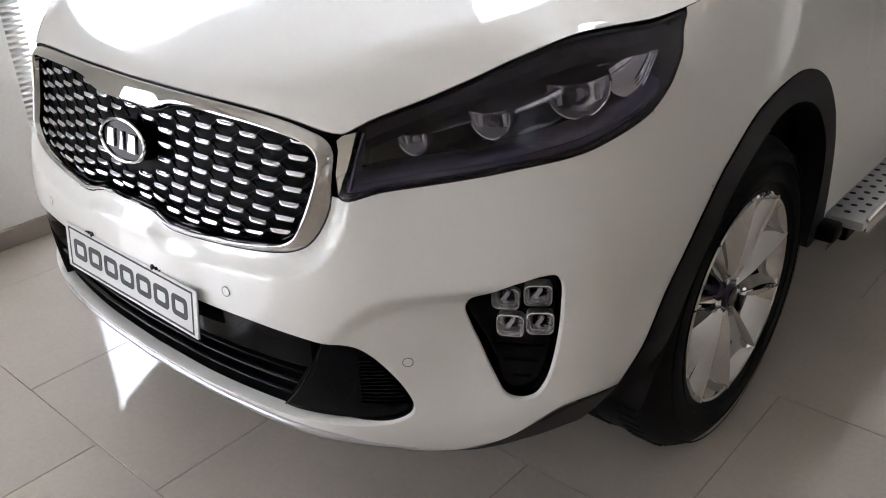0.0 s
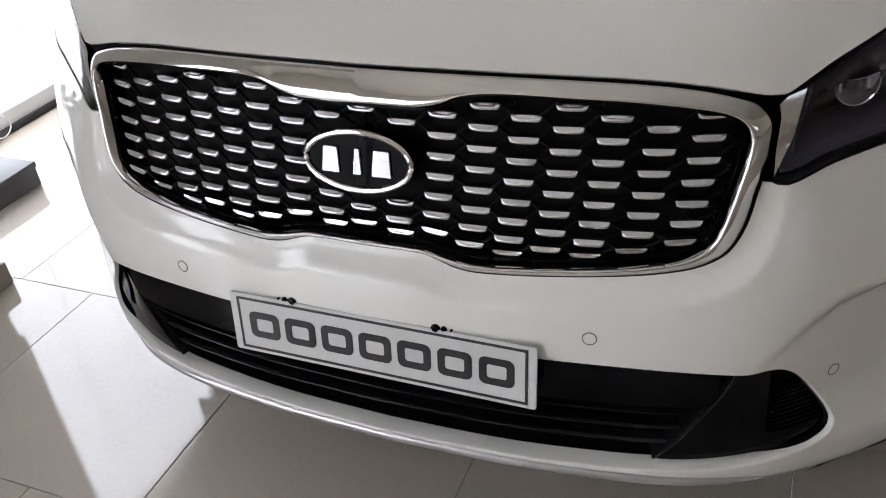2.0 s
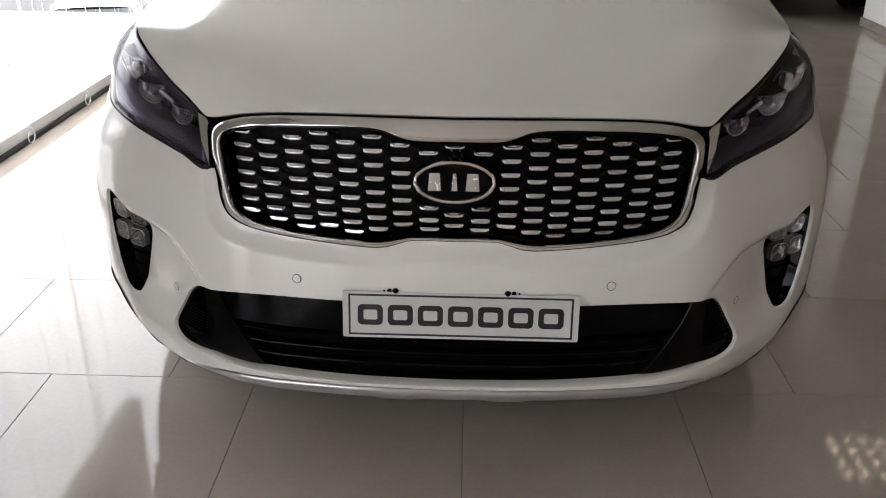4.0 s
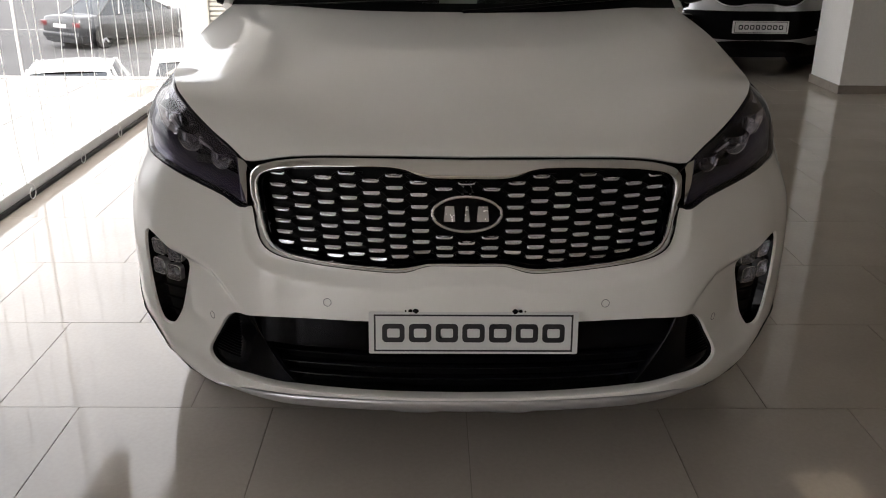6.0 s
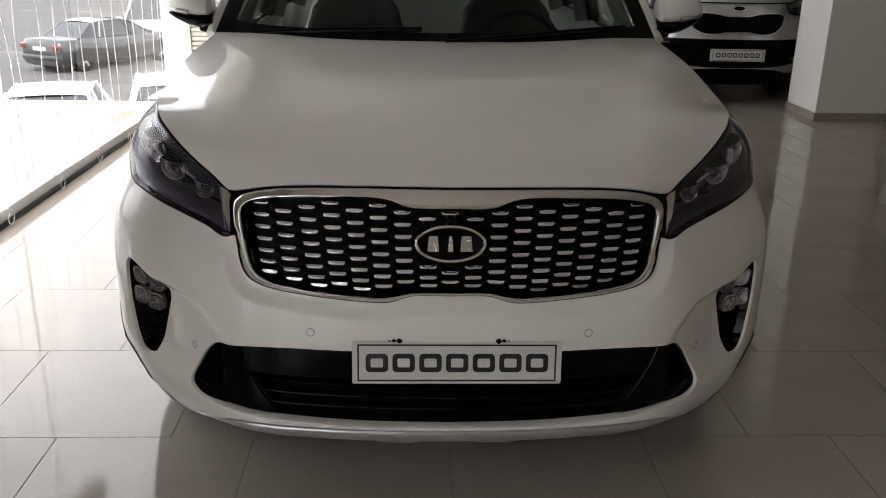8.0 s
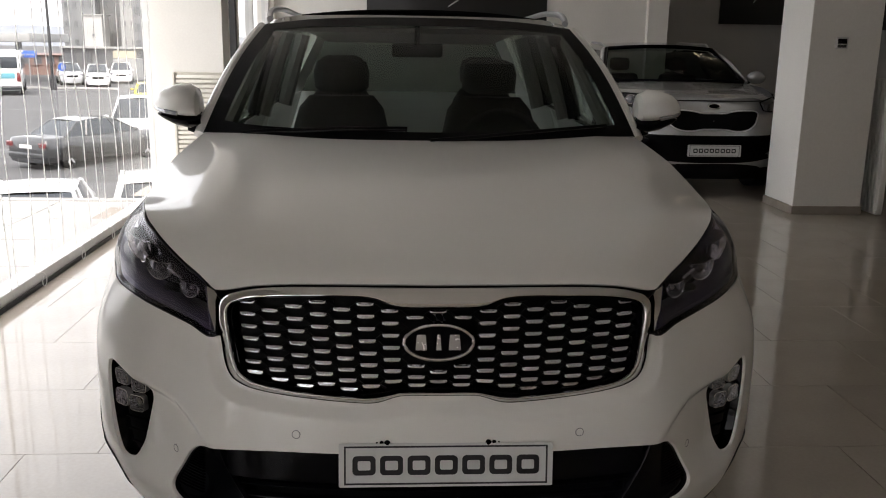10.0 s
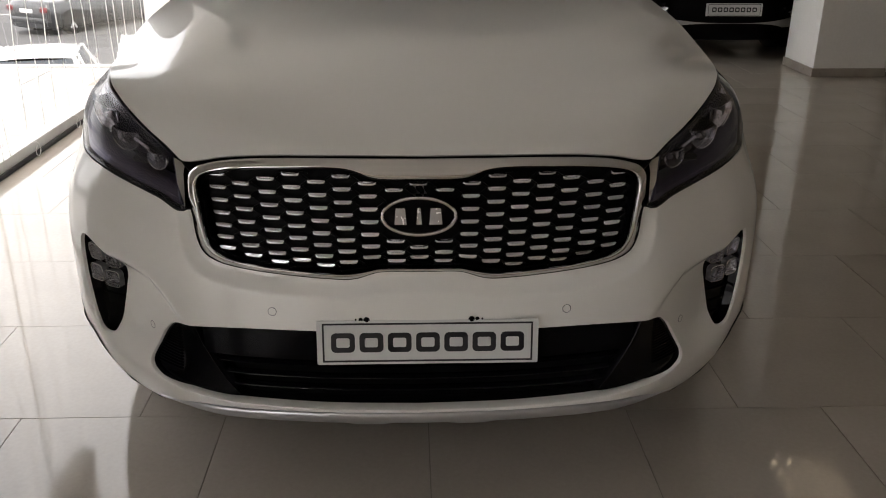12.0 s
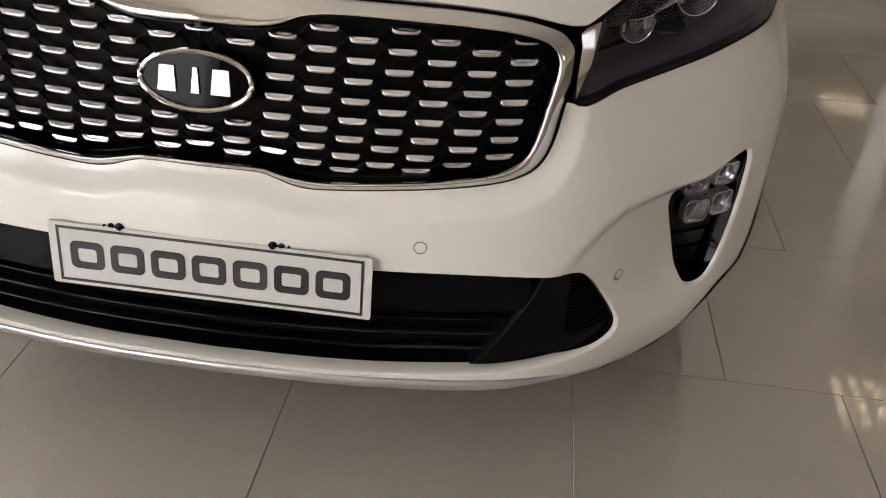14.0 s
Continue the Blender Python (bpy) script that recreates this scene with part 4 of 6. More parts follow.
part("bonnet_seal", loft([ring + inw * .004 - [0, 0, .0045], ring + inw * .009 - [0, 0, .016], ring + inw * .03 - [0, 0, .045], ring + inw * .12 - [0, 0, .08]]), BLACK_MATT, bonnet, angle=80)

# ---- glasshouse ----
W_LOW = spline([(-.805, 1.50, 1.118), (-.62, 1.40, 1.112), (-.32, 1.335, 1.104), (0, 1.315, 1.100), (.32, 1.335, 1.104), (.62, 1.40, 1.112), (.805, 1.50, 1.118)], 8)
W_TOP = spline([(-.645, 2.10, 1.530), (-.45, 2.04, 1.550), (-.2, 2.01, 1.560), (0, 2.0, 1.562), (.2, 2.01, 1.560), (.45, 2.04, 1.550), (.645, 2.10, 1.530)], 8)
n_w = len(W_LOW)


def shield(t):
    bow = .035 * math.sin(math.pi * t)
    L = W_LOW + (W_TOP - W_LOW) * t
    L = L.copy()
    L[:, 1] -= bow * .8
    L[:, 2] += bow
    return L


rows = [shield(t) for t in np.linspace(0, 1, 14)]
ws = part("windscreen", loft(rows), GLASS, suv, "dark tinted windscreen glass", angle=80)
ws.visible_shadow = False


def on_shield(a, t, lift=.003):
    L = shield(t)
    k = a * (n_w - 1)
    i = min(int(k), n_w - 2)
    p = L[i] + (L[i + 1] - L[i]) * (k - i)
    return (p[0], p[1] - lift * .7, p[2] + lift * .7)


bm = bmesh.new()
aa = np.linspace(0, 1, 40)
tt = np.linspace(0, 1, 24)
loft_into(bm, [[on_shield(a, .0) for a in aa], [on_shield(a, .075 + .03 * abs(2 * a - 1) ** 6) for a in aa]])
loft_into(bm, [[on_shield(a, 1.0) for a in aa], [on_shield(a, .90) for a in aa]])
loft_into(bm, [[on_shield(-.014, t) for t in tt], [on_shield(.0, t) for t in tt], [on_shield(.045, t) for t in tt]])
loft_into(bm, [[on_shield(1.014, t) for t in tt], [on_shield(1.0, t) for t in tt], [on_shield(.955, t) for t in tt]])
part("windscreen_border", bm, BLACK_MATT, ws, angle=80)
# scuttle and wipers
part("scuttle", loft([W_LOW + [0, -.015, .004], W_LOW + [0, -.085, -.018], W_LOW + [0, -.20, -.06]]), BLACK_MATT, suv, angle=80)
for x0, x1, t1 in ((-.60, -.05, .085), (.02, .66, .075)):
    a0, a1 = (x0 + .805) / 1.61, (x1 + .805) / 1.61
    pts = [Vector(on_shield(a0 + (a1 - a0) * k / 10, .015 + t1 * .8 * math.sin(math.pi * k / 20), .018)) for k in range(11)]
    wp = part("wiper", tube(pts, .006, 6), BLACK_MATT, suv)
    part("wiper_blade", tube([p - Vector((0, -.006, .010)) for p in pts], .0045, 5), BLACK_GLOSS, wp)
# pillars, roof, side glass, rear
PILLAR_LOW, PILLAR_TOP = Vector((.842, 1.56, 1.105)), Vector((.682, 2.14, 1.520))
for sg in (1, -1):
    bm = bmesh.new()
    pts = []
    for k in range(15):
        t = k / 14
        p = PILLAR_LOW.lerp(PILLAR_TOP, t)
        p.z += .035 * math.sin(math.pi * t)
        p.y -= .028 * math.sin(math.pi * t)
        pts.append(Vector((p.x * sg, p.y, p.z)))
    tube_into(bm, pts, [.026 - .006 * k / 14 for k in range(15)], 10)
    part("front_pillar", bm, PAINT, suv)
ROOF = [(2.0, .645, 1.53, 1.562), (2.3, .665, 1.553, 1.600), (2.8, .672, 1.565, 1.622), (3.4, .66, 1.553, 1.612), (3.9, .63, 1.525, 1.580), (4.25, .58, 1.488, 1.535)]
rows = []
for y, w, ze, zc in ROOF:
    uu = np.linspace(-1, 1, 25)
    rows.append(np.stack([w * uu, y + (.10 * np.abs(uu) ** 2.4 if y < 2.1 else 0 * uu), ze + (zc - ze) * (1 - np.abs(uu) ** 2.4)], 1))
rows = [np.array(r) for r in rows]
dense = [rows[0]]
for a, b in zip(rows, rows[1:]):
    for k in range(1, 6):
        dense.append(a + (b - a) * k / 5)
roof = part("roof", loft(dense), PAINT, suv, angle=80)
part("glass_roof", loft([np.stack([r[1:-1, 0], r[1:-1, 1], r[1:-1, 2] + .004], 1) for r in dense[:14]]), BLACK_GLOSS, roof, "black panoramic roof glass", angle=80)
part("roof_gap", tube([(x, 2.20 + .08 * abs(x / .5) ** 2.4, 1.596 - .03 * abs(x / .55) ** 2.4) for x in np.linspace(-.52, .52, 20)], .009, 6), BLACK_MATT, roof)
for sg in (1, -1):
    rail = [(sg * .645, 2.12, 1.552), (sg * .655, 2.20, 1.572), (sg * .662, 2.32, 1.592), (sg * .668, 2.8, 1.615), (sg * .658, 3.4, 1.605), (sg * .625, 3.85, 1.590), (sg * .615, 3.95, 1.555)]
    part("roof_rail", tube(spline(rail, 6), .014, 8), SATIN, suv)
    low = [(sg * (.815 - .02 * (y - 1.6) / 3), y, belt(y)) for y in np.linspace(1.56, 4.2, 20)]
    top = [(sg * float(np.interp(y, [1.6, 2.2, 3.4, 4.2], [.80, .672, .668, .60])), y, float(np.interp(y, [1.56, 2.16, 2.8, 3.4, 4.2], [1.115, 1.535, 1.558, 1.545, 1.485]))) for y in np.linspace(1.56, 4.2, 20)]
    sgl = part("side_glass", loft([low, top]), SIDE_GLASS, suv, angle=80)
    sgl.visible_shadow = False
    part("belt_trim", tube(low, .012, 6), CHROME, suv)
    for y in (2.62, 3.44):
        a = Vector((sg * .812, y, belt(y)))
        b = Vector((sg * .672, y + .05, 1.555))
        part("door_pillar", tube([a, a.lerp(b, .5) + Vector((sg * .012, 0, 0)), b], .035, 8), BLACK_GLOSS, suv)
    part("rear_pillar", loft([[(sg * .79, 4.0, 1.12), (sg * .76, 4.5, 1.12)], [(sg * .60, 4.0, 1.50), (sg * .57, 4.28, 1.48)]]), PAINT, suv)
part("tailgate", loft([[(-.86, 4.46, .42), (0, 4.56, .42), (.86, 4.46, .42)], [(-.87, 4.46, .8), (0, 4.58, .8), (.87, 4.46, .8)], [(-.80, 4.46, 1.12), (0, 4.55, 1.12), (.80, 4.46, 1.12)]]), PAINT, suv)
rg = part("rear_glass", loft([[(-.76, 4.47, 1.12), (0, 4.55, 1.12), (.76, 4.47, 1.12)], [(-.57, 4.26, 1.485), (0, 4.27, 1.53), (.57, 4.26, 1.485)]]), PRIVACY_GLASS, suv)
rg.visible_shadow = False
# door mirrors
for sg in (1, -1):
    bm = bmesh.new()
    rows = []
    for k, (x, hy, up, dn) in enumerate(((.845, .045, .048, .025), (.855, .075, .072, .034), (.885, .092, .088, .038), (.93, .094, .083, .034), (.975, .082, .064, .026), (1.0, .055, .038, .016), (1.012, .02, .012, .008))):
        ring = []
        for t in np.linspace(0, math.tau, 28, endpoint=False):
            c, s = math.cos(t), math.sin(t)
            ring.append((sg * x, 1.615 + hy * math.copysign(abs(c) ** .8, c) - .01 * k * .3, 1.203 + .006 * k * .5 + (up if s > 0 else dn) * math.copysign(abs(s) ** .75, s)))
        rows.append(ring)
    loft_into(bm, rows, True)
    bm.faces.new([bm.verts.new(p) for p in rows[0]])
    mi = part("door_mirror", bm, PAINT, suv, "white door mirror with black base")
    bm = bmesh.new()
    rows = []
    for x, hy, hz in ((.84, .05, .026), (.88, .085, .036), (.93, .088, .032), (.975, .076, .018), (1.0, .046, .006)):
        rows.append([(sg * x, 1.612 + hy * math.cos(t), 1.163 + max(0, x - .9) * .22 + hz * math.sin(t)) for t in np.linspace(0, math.tau, 20, endpoint=False)])
    loft_into(bm, rows, True)
    part("mirror_base", bm, BLACK_GLOSS, mi)
    part("signal_strip", tube([(sg * 1.006, 1.575, 1.210), (sg * .985, 1.533, 1.203), (sg * .95, 1.516, 1.196), (sg * .915, 1.512, 1.190)], .0085, 8), LED_CLEAR, mi)
    part("mirror_arm", tube([(sg * .80, 1.60, 1.115), (sg * .845, 1.60, 1.125), (sg * .89, 1.61, 1.138)], .022, 10), BLACK_MATT, mi)

# cabin
# plain dark blocks added to stop light and views passing through the body
part("underbody", box((-.64, .32, .24), (.64, 4.3, .62), .03), DARK, suv)
part("engine_bay", box((-.70, .30, .60), (.70, 1.25, .86), .03), DARK, suv)
part("cabin_floor", box((-.80, 1.25, .45), (.80, 4.4, .70), .03), DARK, suv)
dash = [[(x, y, z + .015 * (1 - (x / .78) ** 2)) for x in np.linspace(-.78, .78, 21)] for y, z in ((1.36, 1.055), (1.55, 1.06), (1.72, 1.055), (1.82, 1.02), (1.86, .92), (1.84, .70))]
part("dashboard", loft(dash), CABIN, suv, angle=60)
bm = bmesh.new()
tube_into(bm, [Vector((.37 + .185 * math.cos(t), 2.02 + .06 * math.sin(t), 1.0 + .175 * math.sin(t))) for t in np.linspace(0, math.tau, 36, endpoint=False)], .015, 8, True)
sw = part("steering_wheel", bm, LEATHER, suv)
part("wheel_boss", lathe_into(bmesh.new(), [(.0005, .03), (.05, .026), (.07, .0), (.05, -.03)], Matrix.Translation((.37, 2.0, .99)) @ Euler((radians(70), 0, 0)).to_matrix().to_4x4(), 24), CABIN, sw)
for k in (-1, 1):
    part("wheel_spoke", box((-.17 if k < 0 else .05, -.012, -.02), (-.05 if k < 0 else .17, .012, .02), .006, Matrix.Translation((.37, 2.02, 1.0))), CABIN, sw)


def seat(x0, y0, name, w=.50):
    bm = bmesh.new()
    rows = []
    for z, y, hw, th in ((.72, 0, .24, .09), (.85, .05, .25, .10), (1.0, .12, .245, .09), (1.14, .19, .21, .075), (1.20, .215, .16, .05)):
        rows.append([(x0 + hw * math.copysign(abs(math.cos(t)) ** .6, math.cos(t)) * w / .5, y0 + y + th * math.copysign(abs(math.sin(t)) ** .7, math.sin(t)), z) for t in np.linspace(0, math.tau, 28, endpoint=False)])
    loft_into(bm, rows, True)
    bm.faces.new([bm.verts.new(p) for p in rows[-1]])
    st = part(name, bm, LEATHER, suv)
    bm = bmesh.new()
    rows = []
    for z, hw, th in ((1.215, .10, .04), (1.24, .135, .055), (1.31, .14, .058), (1.365, .125, .045), (1.385, .08, .02)):
        rows.append([(x0 + hw * math.copysign(abs(math.cos(t)) ** .65, math.cos(t)), y0 + .225 + th * math.sin(t), z) for t in np.linspace(0, math.tau, 24, endpoint=False)])
    loft_into(bm, rows, True)
    bm.faces.new([bm.verts.new(p) for p in rows[-1]])
    part("headrest", bm, LEATHER, st)
    for dx in (-.05, .05):
        part("headrest_post", cyl((x0 + dx, y0 + .215, 1.18), (x0 + dx, y0 + .225, 1.24), .006, seg=8), CABIN, st)
    part("seat_cushion", box((x0 - .25, y0 - .52, .62), (x0 + .25, y0 + .02, .78), .06), LEATHER, st)


for x0, y0 in ((.37, 2.42), (-.37, 2.42), (.42, 3.25), (-.42, 3.25)):
    seat(x0, y0, "seat", .5 if y0 < 3 else .42)
for sg in (1, -1):
    for lo, hi, w in (((.775, 1.70, 1.10), (.655, 2.16, 1.475), .030), ((.775, 2.66, 1.10), (.640, 2.68, 1.50), .045), ((.765, 3.46, 1.10), (.640, 3.46, 1.50), .05)):
        a, b = Vector((sg * lo[0], lo[1], lo[2])), Vector((sg * hi[0], hi[1], hi[2]))
        part("pillar_trim", tube([a, a.lerp(b, .35), a.lerp(b, .7), b], [w, w * .9, w * .8, w * .8], 8), HEADLINER, suv, "pale inner pillar trim")
part("cabin_mirror", box((-.12, 1.98, 1.40), (.10, 2.0, 1.455), .012), CABIN, suv)
part("cabin_mirror_stem", cyl((-.01, 1.97, 1.53), (-.01, 1.985, 1.45), .012, seg=10), CABIN, suv)
part("headliner", loft([[(x * .96, y + .05, ze - .03) for x in np.linspace(-w, w, 9)] for y, w, ze, zc in ROOF]), HEADLINER, suv)


# wheels
def build_wheel(x_face, y0, z0, sg, R=.365):
    m = Matrix.Translation((sg * x_face, y0, z0)) @ Euler((0, radians(90 * sg), 0)).to_matrix().to_4x4()
    wh = part("wheel", lathe_into(bmesh.new(), [(.236, -.010), (.247, .010), (.258, .014), (.290, .018), (.325, .012), (.348, -.004), (.360, -.022), (R, -.045), (R, -.19), (.358, -.212), (.33, -.23), (.25, -.225), (.236, -.20)], m, 72), RUBBER, suv, "black tyre on a polished five-spoke alloy rim")
    bm = bmesh.new()
    for r in (.268, .312, .336):
        lathe_into(bm, [(r - .002, .0135), (r, .0185 if r < .32 else .0125), (r + .002, .0135)], m, 72)
    part("tyre_rib", bm, RUBBER, wh)
    bm = bmesh.new()
    lathe_into(bm, [(R - .004, -.06), (R - .003, -.12), (R - .004, -.18)], m, 72)
    for k in range(72):
        a = k * math.tau / 72
        for h0, h1 in ((-.07, -.05), (-.185, -.165)):
            mm = m @ Matrix.Rotation(a, 4, "Z")
            box_into(bm, (R - .003, -.006, h0 - .018), (R + .004, .006, h1 + .012), 0, mm)
    part("tread", bm, RUBBER, wh, smooth=False)
    part("rim", lathe_into(bmesh.new(), [(.245, .010), (.240, .013), (.234, .010), (.228, -.004), (.215, -.03), (.205, -.12), (.21, -.19)], m, 72), WHEEL_CHROME, wh, "polished chrome rim")
    part("brake_disc", lathe_into(bmesh.new(), [(.03, -.10), (.165, -.10), (.165, -.115), (.03, -.115)], m, 48), LAMP_GREY, wh)
    part("rim_back", lathe_into(bmesh.new(), [(.001, -.13), (.21, -.13)], m, 48), DARK, wh)
    for k in range(5):
        for side in (1, -1):
            a = k * math.tau / 5 + .31
            mm = m @ Matrix.Rotation(a, 4, "Z")
            pts = []
            for r, c, w, h in ((.036, .014, .023, -.022), (.085, .030, .036, -.010), (.14, .049, .050, -.003), (.19, .066, .060, .003), (.234, .081, .068, .006)):
                c2 = c * side
                pts.append([mm @ Vector((r, c2 - w * .5, h - .035)), mm @ Vector((r, c2 - w * .40, h - (.006 if side > 0 else .024))), mm @ Vector((r, c2 - side * w * .16, h + .008)), mm @ Vector((r, c2 + w * .40, h - (.024 if side > 0 else .006))), mm @ Vector((r, c2 + w * .5, h - .035))])
            part("spoke", loft(np.stack([spline(np.array([tuple(r[k]) for r in pts]), 4) for k in range(5)], 1)), WHEEL_CHROME, wh, angle=38)
    part("hub_cap", lathe_into(bmesh.new(), [(.0005, -.006), (.024, -.007), (.029, -.010), (.030, -.018), (.052, -.022), (.056, -.04)], m, 32), LAMP_GREY, wh)
    part("hub_badge", lathe_into(bmesh.new(), [(.0005, -.0045), (.022, -.0055), (.023, -.008)], m, 24), BLACK_GLOSS, wh)
    for k in range(5):
        mm = m @ Matrix.Rotation(k * math.tau / 5 + .94, 4, "Z") @ Matrix.Translation((.043, 0, 0))
        part("wheel_nut", lathe_into(bmesh.new(), [(.0005, -.014), (.007, -.014), (.009, -.018), (.009, -.04)], mm, 6), CHROME, wh)


for sg in (1, -1):
    for y0 in (.925, 3.69):
        build_wheel(.905, y0, .366, sg)
        bm = bmesh.new()
        rows = []
        for x in (.60, .86):
            rows.append([(sg * x, y0 + .43 * math.cos(t), .36 + .47 * math.sin(t)) for t in np.linspace(-.05, math.pi - (.05 if x < .8 else .25), 30)])
        loft_into(bm, rows)
        part("wheel_arch_liner", bm, DARK, suv)
        part("liner_wall", box((sg * .60, y0 - .44, .28), (sg * .57, y0 + .44, .83)), DARK, suv)

# running boards with round studs
for sg in (1, -1):
    rb = part("running_board", box((sg * .90, 1.36, .385), (sg * 1.030, 3.25, .415), .012), BOARD_GREY, suv, "silver running board with black studs")
    part("board_edge", box((sg * 1.023, 1.38, .38), (sg * 1.037, 3.23, .418), .005), CHROME, rb)
    part("board_cap", box((sg * .88, 1.30, .362), (sg * .985, 1.362, .408), .014), BLACK_MATT, rb)
    part("board_mount", box((sg * .80, 1.40, .33), (sg * .985, 3.2, .386), .01), BLACK_MATT, rb)
    bm = bmesh.new()
    for j in range(4):
        for i in range(38):
            c = Vector((sg * (.920 + j * .028), 1.395 + i * .048 + (.024 if j % 2 else 0), .4175))
            bmesh.ops.create_circle(bm, cap_ends=True, segments=10, radius=.0085, matrix=Matrix.Translation(c))
    st = part("board_studs", bm, BLACK_MATT, rb, smooth=False)
    st["kind"] = "stuff"


# ---- the showroom ----
X_WIN, X_R, Y_F, Y_B, H = -2.25, 9.0, -7.0, 11.0, 3.4
Y_W = -2.2
# window head, made higher behind Y_STEP to let more light into the back
HW, HW_BACK, Y_STEP = 2.15, 3.2, 3.5
base = mesh_of("floor", [(X_WIN - .1, Y_F, -.003), (X_R, Y_F, -.003), (X_R, Y_B, -.003), (X_WIN - .1, Y_B, -.003)], [(0, 1, 2, 3)], GROUT)
tagged(base, "glossy beige floor of square glazed tiles with thin darker joints", "floor", kind="structure")
part("floor_slab", box((X_WIN - .1, Y_F, -.30), (X_R, Y_B, -.012)), CONCRETE, base)
T = .6
bm = box((-T / 2 + .0011, -T / 2 + .0011, -.008), (T / 2 - .0011, T / 2 - .0011, 0))
top_edges = [e for e in bm.edges if all(v.co.z > -.001 for v in e.verts)]
bmesh.ops.bevel(bm, geom=top_edges, offset=.0005, segments=1, affect="EDGES")
tile0 = part("tile", bm, TILE, base, smooth=False)
tile_me = tile0.data
made = 0
rest_v, rest_f = [], []
for j in range(-13, 19):
    for i in range(-7, 20):
        x = -.572 + T * (i + .5) + (-.255 if (j % 2 == 1) else 0)
        y = .538 + T * (j - 1 + .5) + 0
        if x < X_WIN - .35 or x > X_R or y < Y_F or y > Y_B:
            continue
        near = -2.6 < x < 4.6 and -2.0 < y < 6.6
        if near and made < 300:
            ob = tile0 if made == 0 else new("tile", tile_me)
            ob.parent = base
            ob.matrix_basis = Matrix.Translation((x, y, random.uniform(-.0002, .0002)))
            made += 1
        else:
            b = len(rest_v)
            h = T / 2 - .0011
            rest_v += [(x - h, y - h, 0), (x + h, y - h, 0), (x + h, y + h, 0), (x - h, y + h, 0)]
            rest_f.append((b, b + 1, b + 2, b + 3))
far_tiles = mesh_of("far_tiles", rest_v, rest_f, TILE, base, smooth=False)
far_tiles["kind"] = "stuff"


def structure(name, bm, material, label, category="wall"):
    return tagged(part(name, bm, material, None, smooth=False), label, category, kind="structure")


structure("ceiling", box((X_WIN - .2, Y_F - .2, H), (X_R + .2, Y_B + .2, H + .2)), CEIL, "plain pale plaster ceiling over the showroom", "ceiling")
W2A, W2B, W2L, W2H = -6.6, -3.6, .95, 1.75
bm = box((X_R, Y_F, 0), (X_R + .2, W2A, H))
for lo, hi in (((X_R, W2B, 0), (X_R + .2, Y_B, H)), ((X_R, W2A, 0), (X_R + .2, W2B, W2L)), ((X_R, W2A, W2H), (X_R + .2, W2B, H))):
    box_into(bm, lo, hi)
structure("wall_right", bm, WALL_BEIGE, "plain beige painted side wall of the showroom")
win2 = tagged(mesh_of("window_2", [(X_R + .1, W2A, W2L), (X_R + .1, W2B, W2L), (X_R + .1, W2B, W2H), (X_R + .1, W2A, W2H)], [(0, 1, 2, 3)], TINTED, smooth=False), "grey tinted window in the far side wall", "window", kind="structure")
win2.visible_shadow = False
for y in (W2A + .03, W2B - .03):
    part("window_frame", box((X_R + .06, y - .03, W2L), (X_R + .14, y + .03, W2H)), ALU, win2, smooth=False)
for z in (W2L + .03, W2H - .03):
    part("window_frame", box((X_R + .055, W2A, z - .03), (X_R + .145, W2B, z + .03)), ALU, win2, smooth=False)
structure("trim", box((X_R - .012, W2A - .1, W2H + .04), (X_R - .002, W2B + .1, W2H + .16)), RED_BAND, "red painted band over the far window", "trim")
structure("wall_back", box((3.25, Y_B, 0), (X_R, Y_B + .2, H)), WALL_GREY, "grey painted back wall behind the silver car")
structure("wall_back_left", box((-1.55, 9.2, 0), (3.0, 9.4, H)), WALL, "beige painted wall at the back of the showroom")
structure("wall_return", box((3.0, 9.1, 0), (3.25, Y_B + .2, H)), WALL, "beige pilaster between the back walls")
structure("wall_front", box((X_WIN, Y_F - .2, 0), (X_R, Y_F, H)), WALL_BEIGE, "plain beige wall closing the showroom")
structure("wall_corner", box((-2.25, 6.15, 0), (-1.62, 6.45, H)), WALL, "white painted wall beside the window")
bm = box((-1.75, 6.45, 0), (-1.55, 6.60, H))
for lo, hi in (((-1.75, 9.05, 0), (-1.55, 9.2, H)), ((-1.75, 6.60, 0), (-1.55, 9.05, 1.0)), ((-1.75, 6.60, 3.3), (-1.55, 9.05, H))):
    box_into(bm, lo, hi)
structure("wall_corner_side", bm, WALL, "white painted short wall by the window corner")
# opening added in the short wall to light the back of the room
fill_win3 = tagged(mesh_of("fill_window_back", [(-1.65, 6.60, 1.0), (-1.65, 9.05, 1.0), (-1.65, 9.05, 3.3), (-1.65, 6.60, 3.3)], [(0, 1, 2, 3)], WINDOW, smooth=False), "added tall window round the corner that lights the back", "window", kind="structure")
fill_win3.visible_shadow = False
for lo, hi in (((-1.69, 6.60, 1.0), (-1.61, 6.66, 3.3)), ((-1.69, 8.99, 1.0), (-1.61, 9.05, 3.3)), ((-1.69, 7.80, 1.0), (-1.61, 7.86, 3.3)), ((-1.69, 6.66, 3.24), (-1.61, 8.99, 3.3)), ((-1.69, 6.66, 1.0), (-1.61, 8.99, 1.06))):
    part("window_frame", box(lo, hi), ALU, fill_win3, smooth=False)
structure("door_post", box((-1.55, 6.12, 0), (-1.50, 6.20, H)), ALU_DARK, "dark upright door post", "post")

